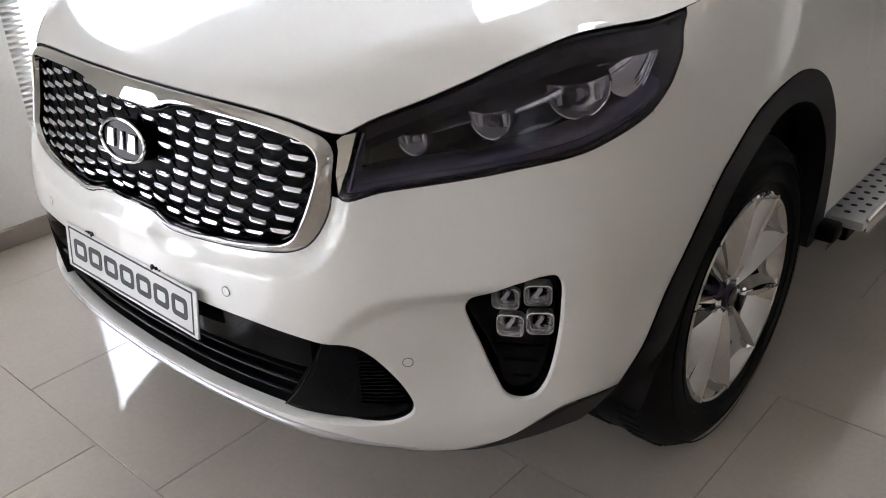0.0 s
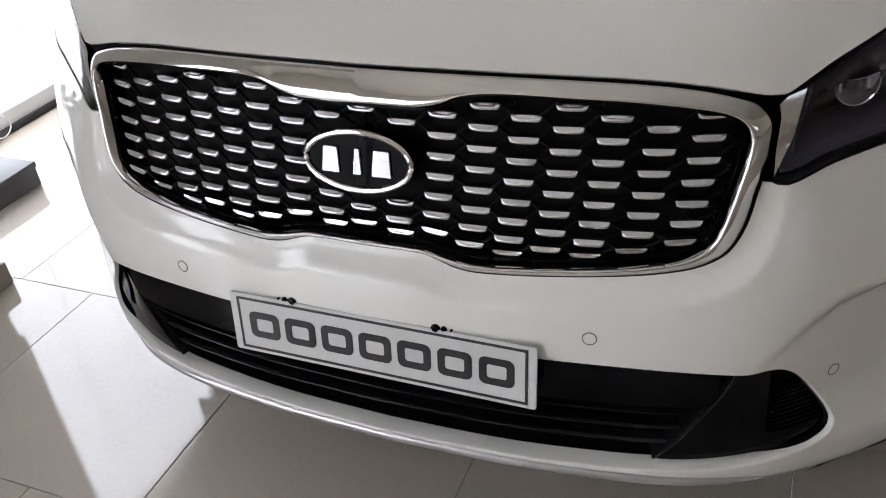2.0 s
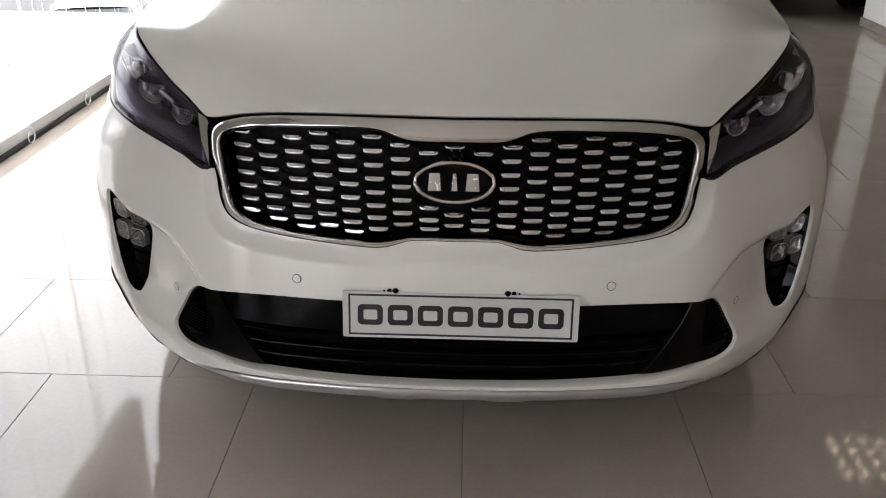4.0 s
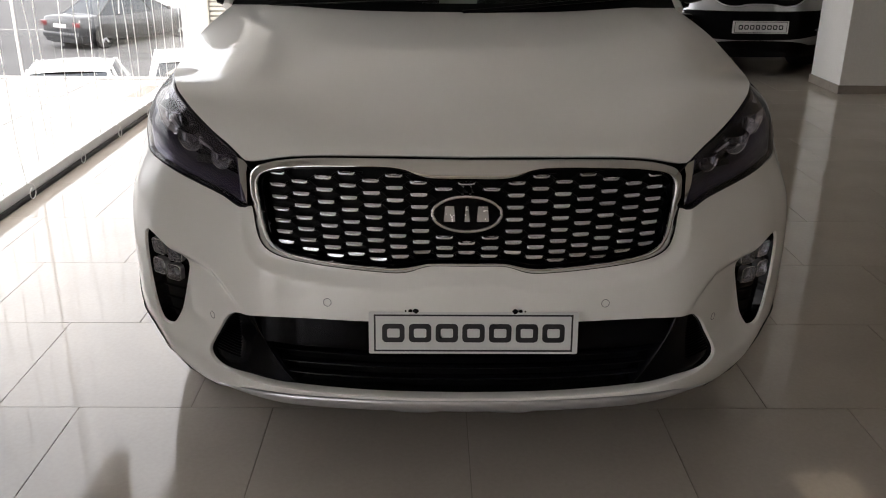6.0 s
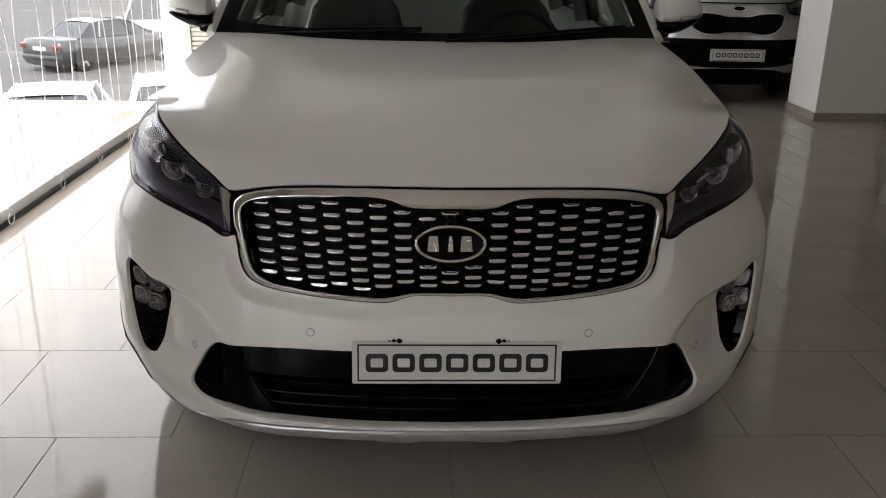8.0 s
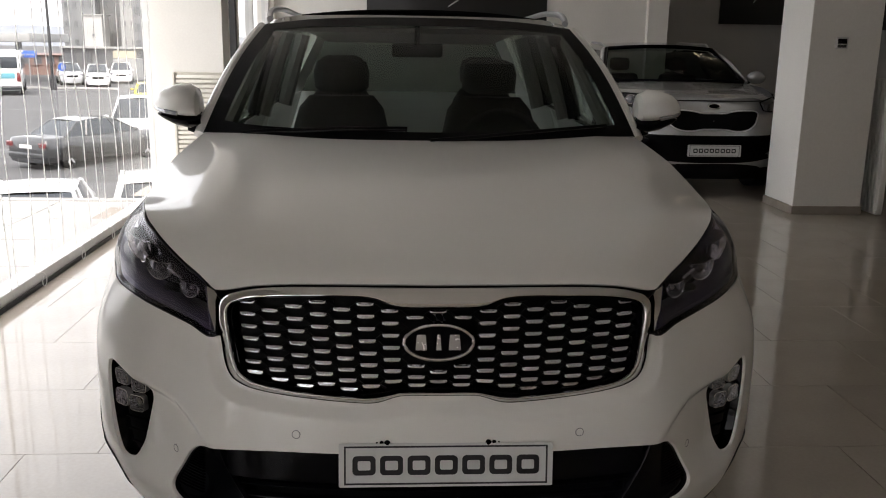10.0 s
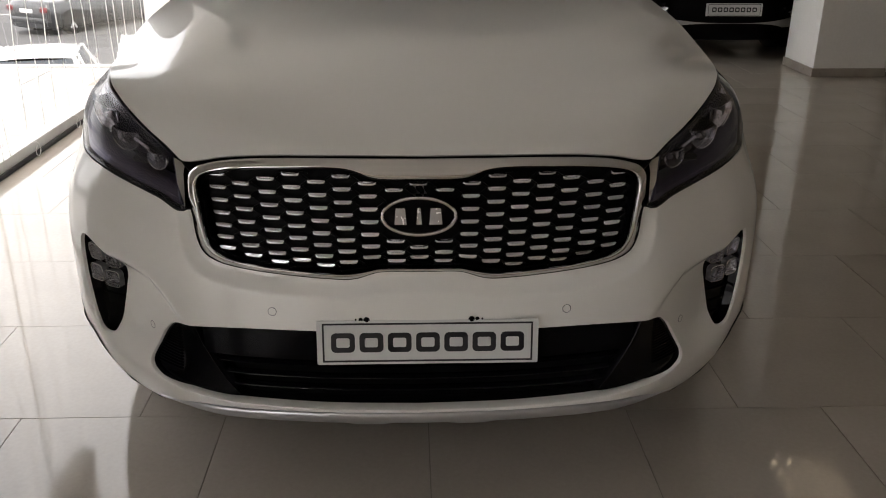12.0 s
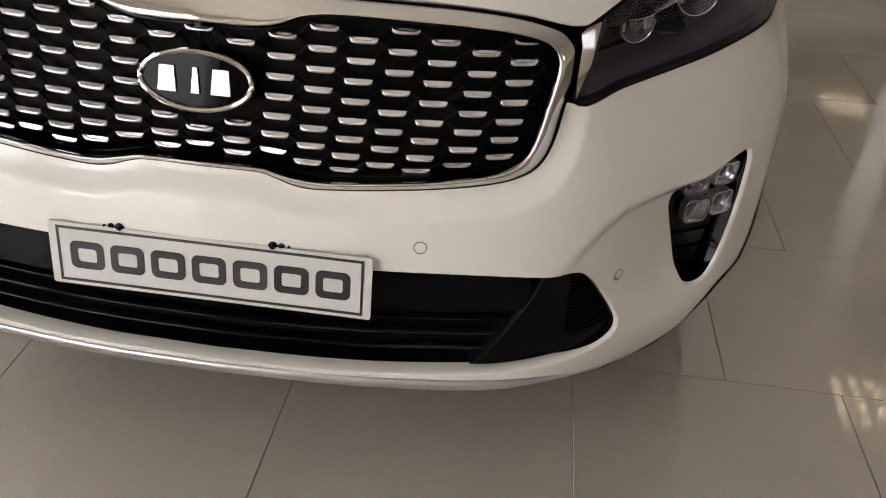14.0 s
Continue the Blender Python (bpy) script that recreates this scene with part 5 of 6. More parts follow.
# unseen window bay, added to bring daylight onto the car's front
W5A, W5B = -6.7, -2.75
bm = box((X_WIN - .2, W5B, 0), (X_WIN, Y_W, H))
for lo, hi in (((X_WIN - .2, Y_F, 0), (X_WIN, W5A, H)), ((X_WIN - .2, W5A, 0), (X_WIN, W5B, .085)), ((X_WIN - .2, W5A, HW), (X_WIN, W5B, H))):
    box_into(bm, lo, hi)
structure("wall_left", bm, WALL, "plain pale painted wall between the shop windows")
fill_win5 = tagged(mesh_of("fill_window_front", [(X_WIN - .1, W5A, .085), (X_WIN - .1, W5B, .085), (X_WIN - .1, W5B, HW), (X_WIN - .1, W5A, HW)], [(0, 1, 2, 3)], WINDOW, smooth=False), "added unseen window that lights the front of the parked car", "window", kind="structure")
fill_win5.visible_shadow = False
for y in (W5A + .03, (W5A + W5B) / 2, W5B - .03):
    part("window_frame", box((X_WIN - .14, y - .03, .085), (X_WIN - .06, y + .03, HW)), ALU, fill_win5, smooth=False)

# pillars
structure("pillar_right", box((3.50, 5.79, 0), (4.13, 6.40, H), .004), WHITE_WALL, "square white plastered pillar on the tiled floor", "pillar")
tagged(part("baseboard", box((3.488, 5.778, 0), (4.142, 6.412, .075), .004), SKIRT, None, smooth=False), "taupe skirting round the square pillar", "baseboard", kind="structure")
structure("pillar_left", box((-2.10, -.78, 0), (-1.45, .472, H), .004), WHITE_WALL, "broad white plastered pillar near the window", "pillar")
tagged(part("baseboard", box((-2.112, -.792, 0), (-1.438, .520, .070), .004), SKIRT, None, smooth=False), "taupe skirting round the pillar by the window", "baseboard", kind="structure")

# window wall
sill = tagged(part("window_sill", box((X_WIN - .10, Y_W, 0), (X_WIN + .02, 6.15, .085), .006), ALU, None, smooth=False), "white aluminium bottom rail of the shop window", "window sill", kind="structure")
part("floor_seal", box((X_WIN + .021, Y_W, .001), (X_WIN + .035, 6.15, .028), .003), ALU_DARK, sill, "dark rubber strip")
bm = box((X_WIN - .10, Y_W, HW), (X_WIN + .02, Y_STEP, HW + .08), .004)
box_into(bm, (X_WIN - .10, Y_STEP + .001, HW_BACK), (X_WIN + .02, 6.15, HW_BACK + .08), .004)
structure("window_head", bm, ALU, "white aluminium head rail of the shop window", "window frame")
bm = box((X_WIN - .16, Y_W, HW + .08), (X_WIN + .0, Y_STEP, H))
box_into(bm, (X_WIN - .16, Y_STEP, HW_BACK + .08), (X_WIN + .0, 6.15, H))
structure("wall_over_window", bm, WALL, "plain painted wall over the shop window")
xg = X_WIN - .048
win = tagged(mesh_of("window_1", [(xg, Y_W, .085), (xg, Y_STEP, .085), (xg, 6.15, .085), (xg, 6.15, HW_BACK), (xg, Y_STEP, HW_BACK), (xg, Y_STEP, HW), (xg, Y_W, HW)], [(0, 1, 5, 6), (1, 2, 3, 4, 5)], WINDOW, smooth=False), "clear shop window reaching from floor to ceiling", "window", kind="structure")
win.visible_shadow = False
part("window_post", box((X_WIN - .055, 6.15, .085), (X_WIN - .001, 6.19, HW_BACK), .004), ALU, win, smooth=False)
part("window_post", box((X_WIN - .085, Y_W + .01, .085), (X_WIN - .01, Y_W + .07, HW), .004), ALU, win, smooth=False)
part("glass_joint", box((X_WIN - .056, 2.947, .085), (X_WIN - .04, 2.953, HW)), ALU, win, smooth=False)

# light strings on the window
for k in range(22):
    y = 1.3 + k * .225 + random.uniform(-.05, .05)
    x = X_WIN + .026
    pts = []
    ph = random.uniform(0, 6)
    z_end, z_top = .095, (HW if y < Y_STEP else HW_BACK) + .02
    for j in range(40):
        z = z_top - (z_top - z_end) * j / 39
        pts.append((x + .012 * math.sin(ph + z * 3), y + .02 * math.sin(ph * 2 + z * 2.3) + .012 * math.sin(z * 9 + ph), z))
    if k % 3 == 0:
        for t in np.linspace(0, 5.5, 14):
            pts.append((x + .02 + .005 * t, y + .05 * math.sin(t), z_end - .0 - .05 * (1 - math.cos(t)) * .8))
        pts = [(a, b, max(c, .012)) for a, b, c in pts]
    bm = tube(pts, .0028, 5)
    for j in range(2, 38, 3):
        p = pts[j]
        blob_into(bm, p, (.0055, .0055, .010), None, 6, 4)
    ob = part("light_string", bm, STRING, None)
    tagged(ob, "white string of small lights hanging down the window", "light string", group="strings of lights on the window")

# radiators
def radiator(at, turn, w, h, n, label):
    r = thing("radiator", label, "radiator", at, turn=turn)
    part("panel", box((-w / 2, -.02, 0), (w / 2, .02, h), .008), RADIATOR, r)
    for i in range(n):
        x = -w / 2 + w * (i + .5) / n
        part("fin", box((x - w / n * .36, -.045, .02), (x + w / n * .36, .045, h - .02), .006), RADIATOR, r)
    part("top_rail", box((-w / 2, -.035, h - .03), (w / 2, .035, h), .008), RADIATOR, r)
    part("bottom_rail", box((-w / 2, -.035, 0), (w / 2, .035, .03), .008), RADIATOR, r)
    return r


radiator((4.30, 6.05, .0), 90, .55, 1.22, 8, "white panel radiator beside the pillar")
lv = thing("wall_vent", "white louvred cover panel on the wall by the window", "vent", (-1.80, 6.12, .20))
part("frame", box((-.26, 0, 0), (.26, .03, .98), .004), VENT_BACK, lv)
for k in range(23):
    part("slat", box((-.24, -.016, -.012), (.24, -.004, .016), .003, Matrix.Translation((0, 0, .035 + k * .041)) @ Matrix.Rotation(radians(-18), 4, "X")), VENT_SLAT, lv)
for x0 in (-.26, .24):
    part("edge", box((x0, -.03, 0), (x0 + .02, 0, .98), .003), VENT_SLAT, lv)
th = thing("thermostat", "small dark wall thermostat on the white pillar", "thermostat", (3.775, 5.785, 1.52))
part("case", box((-.055, -.02, -.05), (.055, .004, .05), .006), ALU, th)
part("display", box((-.04, -.024, -.008), (.04, -.018, .035), .002), BLACK_GLOSS, th)
part("keys", box((-.04, -.023, -.04), (.04, -.018, -.016), .002), ALU_DARK, th)

# ceiling luminaires: a square of small spots on a plate
def luminaire(at):
    lm = thing("ceiling_light", "square ceiling light with sixteen small warm spots", "ceiling light", at, group="spot lights on the ceiling")
    part("plate", box((-.30, -.30, -.05), (.30, .30, 0), .01), ALU, lm)
    part("stem", cyl((0, 0, 0), (0, 0, .3), .03, seg=12), ALU, lm)
    bm = bmesh.new()
    for i in range(4):
        for j in range(4):
            bmesh.ops.create_circle(bm, cap_ends=True, segments=10, radius=.019, matrix=Matrix.Translation((-.21 + .14 * i, -.21 + .14 * j, -.053)) @ Matrix.Rotation(math.pi, 4, "X"))
    sp = part("spots", bm, SPOT, lm, smooth=False)
    sp["kind"] = "stuff"


for x0, y0 in ((4.68, 10.3), (3.30, 4.22)):
    luminaire((x0, y0, H - .3))

# pictures
for (x0, x1, z0, z1, y, lab) in ((4.57, 5.62, 1.80, 2.7, Y_B - .03, "black framed picture on the grey back wall"), (-.45, 1.75, 1.60, 2.9, 9.17, "large black picture with pale curved lines"), (6.9, 7.8, 1.75, 2.7, Y_B - .03, "black framed picture on the grey back wall")):
    pc = thing("picture", lab, "picture", ((x0 + x1) / 2, y, z0))
    w = (x1 - x0) / 2
    part("board", box((-w, -.02, 0), (w, .028, z1 - z0), .004), POSTER, pc)
    c = [(-w * .1 + w * .8 * t, -.024, .30 + .25 * math.sin(2.4 * t)) for t in np.linspace(0, 1, 20)]
    part("pale_line", tube(c, .008, 5), SATIN, pc)
sl = thing("low_plinth", "dark grey low plinth on the floor by the window", "plinth", (-1.87, .73, 0))
part("top", box((-.08, 0, .062), (.08, .285, .085), .004), BENCH, sl)
part("body", box((-.076, .004, 0), (.076, .281, .062), .003), BENCH, sl)
rr = thing("radiator", "white ribbed radiator behind the pillar by the window", "radiator", (-1.76, .565, 0))
# dark sheet that stands in for the shade between the white ribs
part("back_panel", box((-.10, -.035, .30), (.13, -.022, 1.4), .003), ALU_DARK, rr)
for k in range(56):
    z = .31 + k * .021
    part("rib", box((-.11, -.04, z), (.14, .045, z + .011), .003), RADIATOR, rr)
for x in (-.08, .11):
    part("foot", box((x - .02, -.03, 0), (x + .02, .03, .31), .004), RADIATOR, rr)


# ---- simple cars ----
def plain_car(name, label, at, turn, paint, L=4.4, Wd=1.8, Ht=1.5, bonnet_z=.95, belt_z=.95, front_len=1.15, rear_len=.4, group=""):
    """A car lofted from cross sections, front towards local -y, on its wheels."""
    c = thing(name, label, "car", at, group, turn=turn)
    hw = Wd / 2
    st = []
    for y, w, zt in ((0, .62, .62), (.06, .82, bonnet_z - .16), (.16, .92, bonnet_z - .07), (.40, .98, bonnet_z - .01), (front_len, 1.0, belt_z + .03), (L * .5, 1.0, belt_z + .02), (L - rear_len, .99, belt_z + .03), (L - .12, .93, belt_z), (L - .02, .84, belt_z - .12), (L, .70, .60)):
        prof = []
        for a, z in ((.86, .22), (.96, .30), (1.0, .50), (.99, .50 + (zt - .5) * .55), (.93, zt - .05), (.80, zt - .006), (.40, zt + .015), (0, zt + .02)):
            prof.append((hw * w * a, y + (.10 * (1 - a) * 0), z if zt > .7 else min(z, zt)))
        st.append([p for p in prof] + [(-p[0], p[1], p[2]) for p in prof[-2::-1]])
    dense = [np.array(st[0])]
    for a, b in zip(st, st[1:]):
        for k in (1, 2, 3):
            dense.append(np.array(a) + (np.array(b) - np.array(a)) * k / 3)
    bm = loft(dense)
    for ring in (dense[0], dense[-1]):
        bm.faces.new([bm.verts.new(tuple(p)) for p in ring])
    part("body", bm, paint, c, angle=50)
    y0, y1, y2, y3 = front_len - .05, front_len + .75, L - rear_len - .55, L - rear_len + .18
    zt = Ht
    g_low = [(hw * .88, y0, belt_z), (hw * .90, y1, belt_z), (hw * .90, y2, belt_z), (hw * .84, y3, belt_z)]
    g_top = [(hw * .66, y1, zt - .06), (hw * .69, y1 + .25, zt - .03), (hw * .69, y2 - .2, zt - .03), (hw * .64, y2 + .1, zt - .08)]
    for sg in (1, -1):
        part("side_window", loft([[(sg * p[0], p[1], p[2]) for p in g_low], [(sg * p[0], p[1], p[2]) for p in g_top]]), FAR_GLASS, c)
        for a, b in ((g_low[0], g_top[0]), (g_low[1], g_top[1]), (g_low[2], g_top[2]), (g_low[3], g_top[3])):
            part("pillar", tube([(sg * a[0], a[1], a[2]), (sg * b[0], b[1], b[2])], .035, 6), paint, c)
    part("windscreen", loft([[(x * hw * .87, y0 - .10 * (1 - x * x), belt_z + .01) for x in np.linspace(-1, 1, 9)], [(x * hw * .655, y1 - .06 * (1 - x * x), zt - .055) for x in np.linspace(-1, 1, 9)]]), FAR_GLASS, c)
    part("rear_window", loft([[(x * hw * .83, y3 + .05 * (1 - x * x), belt_z + .01) for x in np.linspace(-1, 1, 9)], [(x * hw * .635, y2 + .1, zt - .075) for x in np.linspace(-1, 1, 9)]]), FAR_GLASS, c)
    part("roof", loft([[(x * hw * w, y - (.06 * (1 - x * x) if y < y1 + .01 else 0), z + .035 * (1 - x * x)) for x in np.linspace(-1, 1, 11)] for y, w, z in ((y1, .66, zt - .055), (y1 + .25, .69, zt - .025), ((y1 + y2) / 2, .70, zt - .01), (y2 - .2, .69, zt - .025), (y2 + .1, .64, zt - .075))]), paint, c, angle=80)
    for sg in (1, -1):
        for y in (.85, L - .85):
            m = Matrix.Translation((sg * (hw - .02), y, .32)) @ Euler((0, radians(90 * sg), 0)).to_matrix().to_4x4()
            w = part("wheel", lathe_into(bmesh.new(), [(.19, .0), (.20, .012), (.30, .012), (.32, -.02), (.32, -.18), (.20, -.20)], m, 32), RUBBER, c)
            bm = lathe_into(bmesh.new(), [(.0005, -.004), (.05, -.004), (.06, -.02)], m, 24)
            for k in range(5):
                box_into(bm, (.03, -.025, -.03), (.19, .025, -.006), 0, m @ Matrix.Rotation(k * math.tau / 5, 4, "Z"))
            part("rim", bm, SATIN, w, smooth=False)
        # flat dark sheets on the flank stand in for the shaded wheel wells
        part("arch", loft([[(sg * (hw + .004), .85 + r * math.cos(t), .32 + r * math.sin(t)) for t in np.linspace(-.2, math.pi + .2, 20)] for r in (.0, .375)]), DARK, c)
        part("arch", loft([[(sg * (hw + .004), L - .85 + r * math.cos(t), .32 + r * math.sin(t)) for t in np.linspace(-.2, math.pi + .2, 20)] for r in (.0, .375)]), DARK, c)
        part("tail_lamp", box((sg * hw * .62, L - .05, belt_z - .26), (sg * hw * .93, L - .005, belt_z - .12), .01), RED_LAMP, c)
        part("headlamp", box((sg * hw * .55, .05, bonnet_z - .27), (sg * hw * .90, .16, bonnet_z - .16), .02), LAMP_GREY, c)
        part("door_mirror", blob_into(bmesh.new(), (sg * (hw + .07), y0 + .22, belt_z + .07), (.09, .06, .06), None, 14, 10), paint, c)
    part("rear_bumper", box((-hw * .85, L - .06, .34), (hw * .85, L + .02, .50), .03), DARK_CAR if paint is not WHITE_CAR else paint, c)
    part("rear_plate", box((-.26, L - .02, belt_z - .30), (.26, L + .004, belt_z - .19)), PLATE_WHITE, c)
    part("front_grille", box((-hw * .45, -.012, bonnet_z - .40), (hw * .45, .10, bonnet_z - .24), .02), BLACK_GLOSS, c)
    part("underside", box((-hw * .8, .2, .16), (hw * .8, L - .2, .34)), DARK, c)
    return c


# ---- the silver car at the back ----
sil = thing("car", "silver grey compact SUV parked at the back of the showroom", "car", (2.985, 6.50, 0))


def sil_nose_y(x, z):
    y = float(np.interp(z, [.30, .36, .45, .60, .72, .82, .90, .955, .985], [.08, .02, 0, .01, .03, .06, .09, .13, .19]))
    return y + .50 * (abs(x) / .90) ** 3.0


uu = np.linspace(-1, 1, 41)


def sil_row(z, y, w, curve, rise=0.0):
    """A line across the nose: z and y in the middle, half width w, swept back by curve at the ends."""
    e = np.abs(uu)
    return np.stack([w * uu, y + curve * e ** 3.0, z - rise * e ** 2.5], 1)


nose = [sil_row(.30, .08, .80, .30), sil_row(.36, .02, .86, .38), sil_row(.45, .00, .90, .46), sil_row(.60, .01, .915, .48), sil_row(.72, .03, .915, .50), sil_row(.82, .06, .90, .52), sil_row(.90, .09, .87, .53), sil_row(.955, .13, .84, .53, .01), sil_row(.985, .19, .82, .53, .015)]
part("front_body", loft(nose), SILVER_PAINT, sil, angle=80)
hood = [sil_row(.985, .19, .82, .53, .015), sil_row(1.015, .30, .81, .50, .02), sil_row(1.045, .55, .81, .42, .025), sil_row(1.075, .90, .82, .25, .03), sil_row(1.10, 1.20, .82, .12, .03)]
dense = []
for a, b in zip(hood, hood[1:]):
    for k in range(5):
        dense.append(a + (b - a) * k / 5)
dense.append(hood[-1])
part("bonnet", loft(dense), SILVER_PAINT, sil, angle=80)
for sg in (1, -1):
    rows = [[(sg * .90, .50, z), (sg * .925, 1.0, z), (sg * .93, 2.2, z), (sg * .92, 3.4, z), (sg * .86, 4.3, z)] for z in (.28, .5, .75)] + [[(sg * .84, .70, 1.0), (sg * .86, 1.0, 1.05), (sg * .86, 2.2, 1.07), (sg * .85, 3.4, 1.08), (sg * .80, 4.3, 1.08)]]
    part("body_side", loft([spline(r, 6) for r in rows]), SILVER_PAINT, sil, angle=80)
    # dark sheet in place of a shaded wheel well
    part("arch", loft([[(sg * .935, .95 + r * math.cos(t), .34 + r * math.sin(t)) for t in np.linspace(-.2, math.pi + .2, 22)] for r in (0, .40)]), DARK, sil)
    m = Matrix.Translation((sg * .935, .95, .345)) @ Euler((0, radians(90 * sg), 0)).to_matrix().to_4x4()
    w = part("wheel", lathe_into(bmesh.new(), [(.22, .0), (.23, .012), (.32, .012), (.345, -.02), (.345, -.2), (.22, -.22)], m, 32), RUBBER, sil)
    part("rim", lathe_into(bmesh.new(), [(.0005, 0), (.06, -.002), (.08, -.03), (.19, -.03), (.22, .0)], m, 24), SATIN, w)
    # headlamp, fog recess, mirror, wing stripe
    rows = []
    for t in np.linspace(0, 1, 12):
        x = .50 + .355 * t
        y = .10 + .10 * t + .46 * t ** 2.5
        rows.append([(sg * x, y - .012, .885 + .045 * t - .045 * math.sin(math.pi * min(t * .9 + .1, 1))), (sg * (x - .004), y - .022, .925 + .045 * t), (sg * (x - .03), y + .02, .950 + .055 * t + .02 * math.sin(math.pi * t))])
    hl = part("headlamp", loft(rows), PROJECTOR, sil)
    for t, r in ((.45, .035), (.72, .045)):
        x, y = .50 + .355 * t, .10 + .10 * t + .46 * t ** 2.5
        part("projector", blob_into(bmesh.new(), (sg * (x - .005), y - .012, .915 + .05 * t), (r, r * .7, r * .8), None, 16, 10), LED_CLEAR, hl)
        part("projector_ring", tube([(sg * (x - .005) + 1.15 * r * math.cos(a), y - .04, .915 + .05 * t + r * .95 * math.sin(a)) for a in np.linspace(0, math.tau, 20, endpoint=False)], .004, 5, True), CHROME, hl)
    part("lamp_edge", tube([r[0] for r in rows] + [r[2] for r in rows[::-1]], .007, 5, True), BLACK_GLOSS, hl)
    part("fog_recess", box((sg * .62, .02, .50), (sg * .80, .40, .60), .03, Matrix.Translation((0, -.02, 0))), BLACK_GLOSS, sil)
    part("corner_blade", loft([[(sg * .60, .0, .50), (sg * .74, .12, .54), (sg * .80, .2, .56)], [(sg * .70, .02, .40), (sg * .80, .14, .38), (sg * .86, .22, .38)]]), SILVER_PAINT, sil)
    bm = blob_into(bmesh.new(), (sg * .99, 1.52, 1.14), (.11, .075, .075), None, 20, 14)
    part("door_mirror", bm, SILVER_PAINT, sil)
    part("mirror_arm", cyl((sg * .86, 1.52, 1.08), (sg * .95, 1.52, 1.10), .02, seg=10), BLACK_MATT, sil)
    p = [Vector((sg * (.80 - .17 * t), 1.38 + .62 * t - .03 * math.sin(math.pi * t), 1.08 + .345 * t + .03 * math.sin(math.pi * t))) for t in np.linspace(0, 1, 10)]
    part("front_pillar", tube([q + Vector((sg * .03, .03, 0)) for q in p], .026, 8), SILVER_PAINT, sil)
    gl = part("side_window", loft([[(sg * .83, y, 1.08) for y in np.linspace(1.45, 4.0, 8)], [(sg * float(np.interp(y, [1.45, 2.0, 4.0], [.80, .64, .60])), y, float(np.interp(y, [1.45, 2.0, 3.0, 4.0], [1.09, 1.405, 1.43, 1.36]))) for y in np.linspace(1.45, 4.0, 8)]]), PRIVACY_GLASS, sil)
    part("roof_rail", tube([(sg * .62, 2.1, 1.445), (sg * .64, 2.25, 1.495), (sg * .64, 3.2, 1.515), (sg * .60, 3.8, 1.46)], .014, 6), SATIN, sil)
    for y in (2.55, 3.4):
        part("door_pillar", tube([(sg * .83, y, 1.08), (sg * .63, y + .05, 1.415)], .03, 6), BLACK_GLOSS, sil)
sw_low = [(x * .79, 1.40 - .16 * (1 - x * x), 1.085) for x in np.linspace(-1, 1, 21)]
sw_top = [(x * .62, 2.02 - .08 * (1 - x * x), 1.425 + .03 * (1 - x * x)) for x in np.linspace(-1, 1, 21)]
sws = part("windscreen", loft([[tuple(np.array(a) + (np.array(b) - np.array(a)) * t + np.array([0, -.02, .03]) * math.sin(math.pi * t)) for a, b in zip(sw_low, sw_top)] for t in np.linspace(0, 1, 8)]), GLASS, sil, angle=80)
frame_line = sw_low + sw_top[::-1]
part("screen_frame", tube([(a, b - .012, c + .012) for a, b, c in frame_line], .024, 6, True), BLACK_GLOSS, sws)
part("bonnet_gap", tube([(x, sil_nose_y(x, .955) - .004, .957) for x in np.linspace(-.60, .60, 25)], .006, 6), BLACK_MATT, sil)
part("scuttle", loft([[(a, b - .10, c - .015) for a, b, c in sw_low], sw_low]), BLACK_MATT, sil)
part("roof", loft([[(x * w, y - (.08 * (1 - x * x) if y < 2.1 else 0), z + .04 * (1 - x * x)) for x in np.linspace(-1, 1, 15)] for y, w, z in ((2.02, .63, 1.427), (2.2, .64, 1.460), (2.5, .648, 1.478), (3.2, .64, 1.482), (3.9, .60, 1.42), (4.2, .56, 1.34))]), SILVER_PAINT, sil, angle=80)
part("tailgate", loft([[(x * .84, 4.30, .35) for x in (-1, 0, 1)], [(x * .84, 4.36, .9) for x in (-1, 0, 1)], [(x * .78, 4.32, 1.08) for x in (-1, 0, 1)]]), SILVER_PAINT, sil)
part("rear_glass", loft([[(x * .77, 4.32, 1.08) for x in (-1, 0, 1)], [(x * .56, 4.18, 1.345) for x in (-1, 0, 1)]]), PRIVACY_GLASS, sil)
for x0, y0 in ((.36, 2.3), (-.36, 2.3), (.4, 3.1), (-.4, 3.1)):
    bm = box((x0 - .23, y0, .55), (x0 + .23, y0 + .16, 1.15), .06)
    box_into(bm, (x0 - .12, y0 + .05, 1.18), (x0 + .12, y0 + .14, 1.33), .04)
    part("seat", bm, LEATHER, sil)
part("cabin_floor", box((-.80, 1.1, .30), (.80, 4.2, .60)), DARK, sil)
part("underbody", box((-.62, .30, .18), (.62, 4.2, .55)), DARK, sil)
part("dashboard", box((-.76, 1.35, .80), (.76, 1.75, 1.05), .06), CABIN, sil)


g_out = [(0, .846), (.12, .848), (.18, .862), (.26, .872), (.36, .874), (.43, .868), (.468, .845), (.462, .80), (.43, .735), (.37, .690), (.30, .670), (.20, .668), (.13, .682), (0, .686)]
g_loop = spline(both(g_out), 5, True)


def on_sil(p, o):
    return [(a, sil_nose_y(a, b) - o, b) for a, b in p]


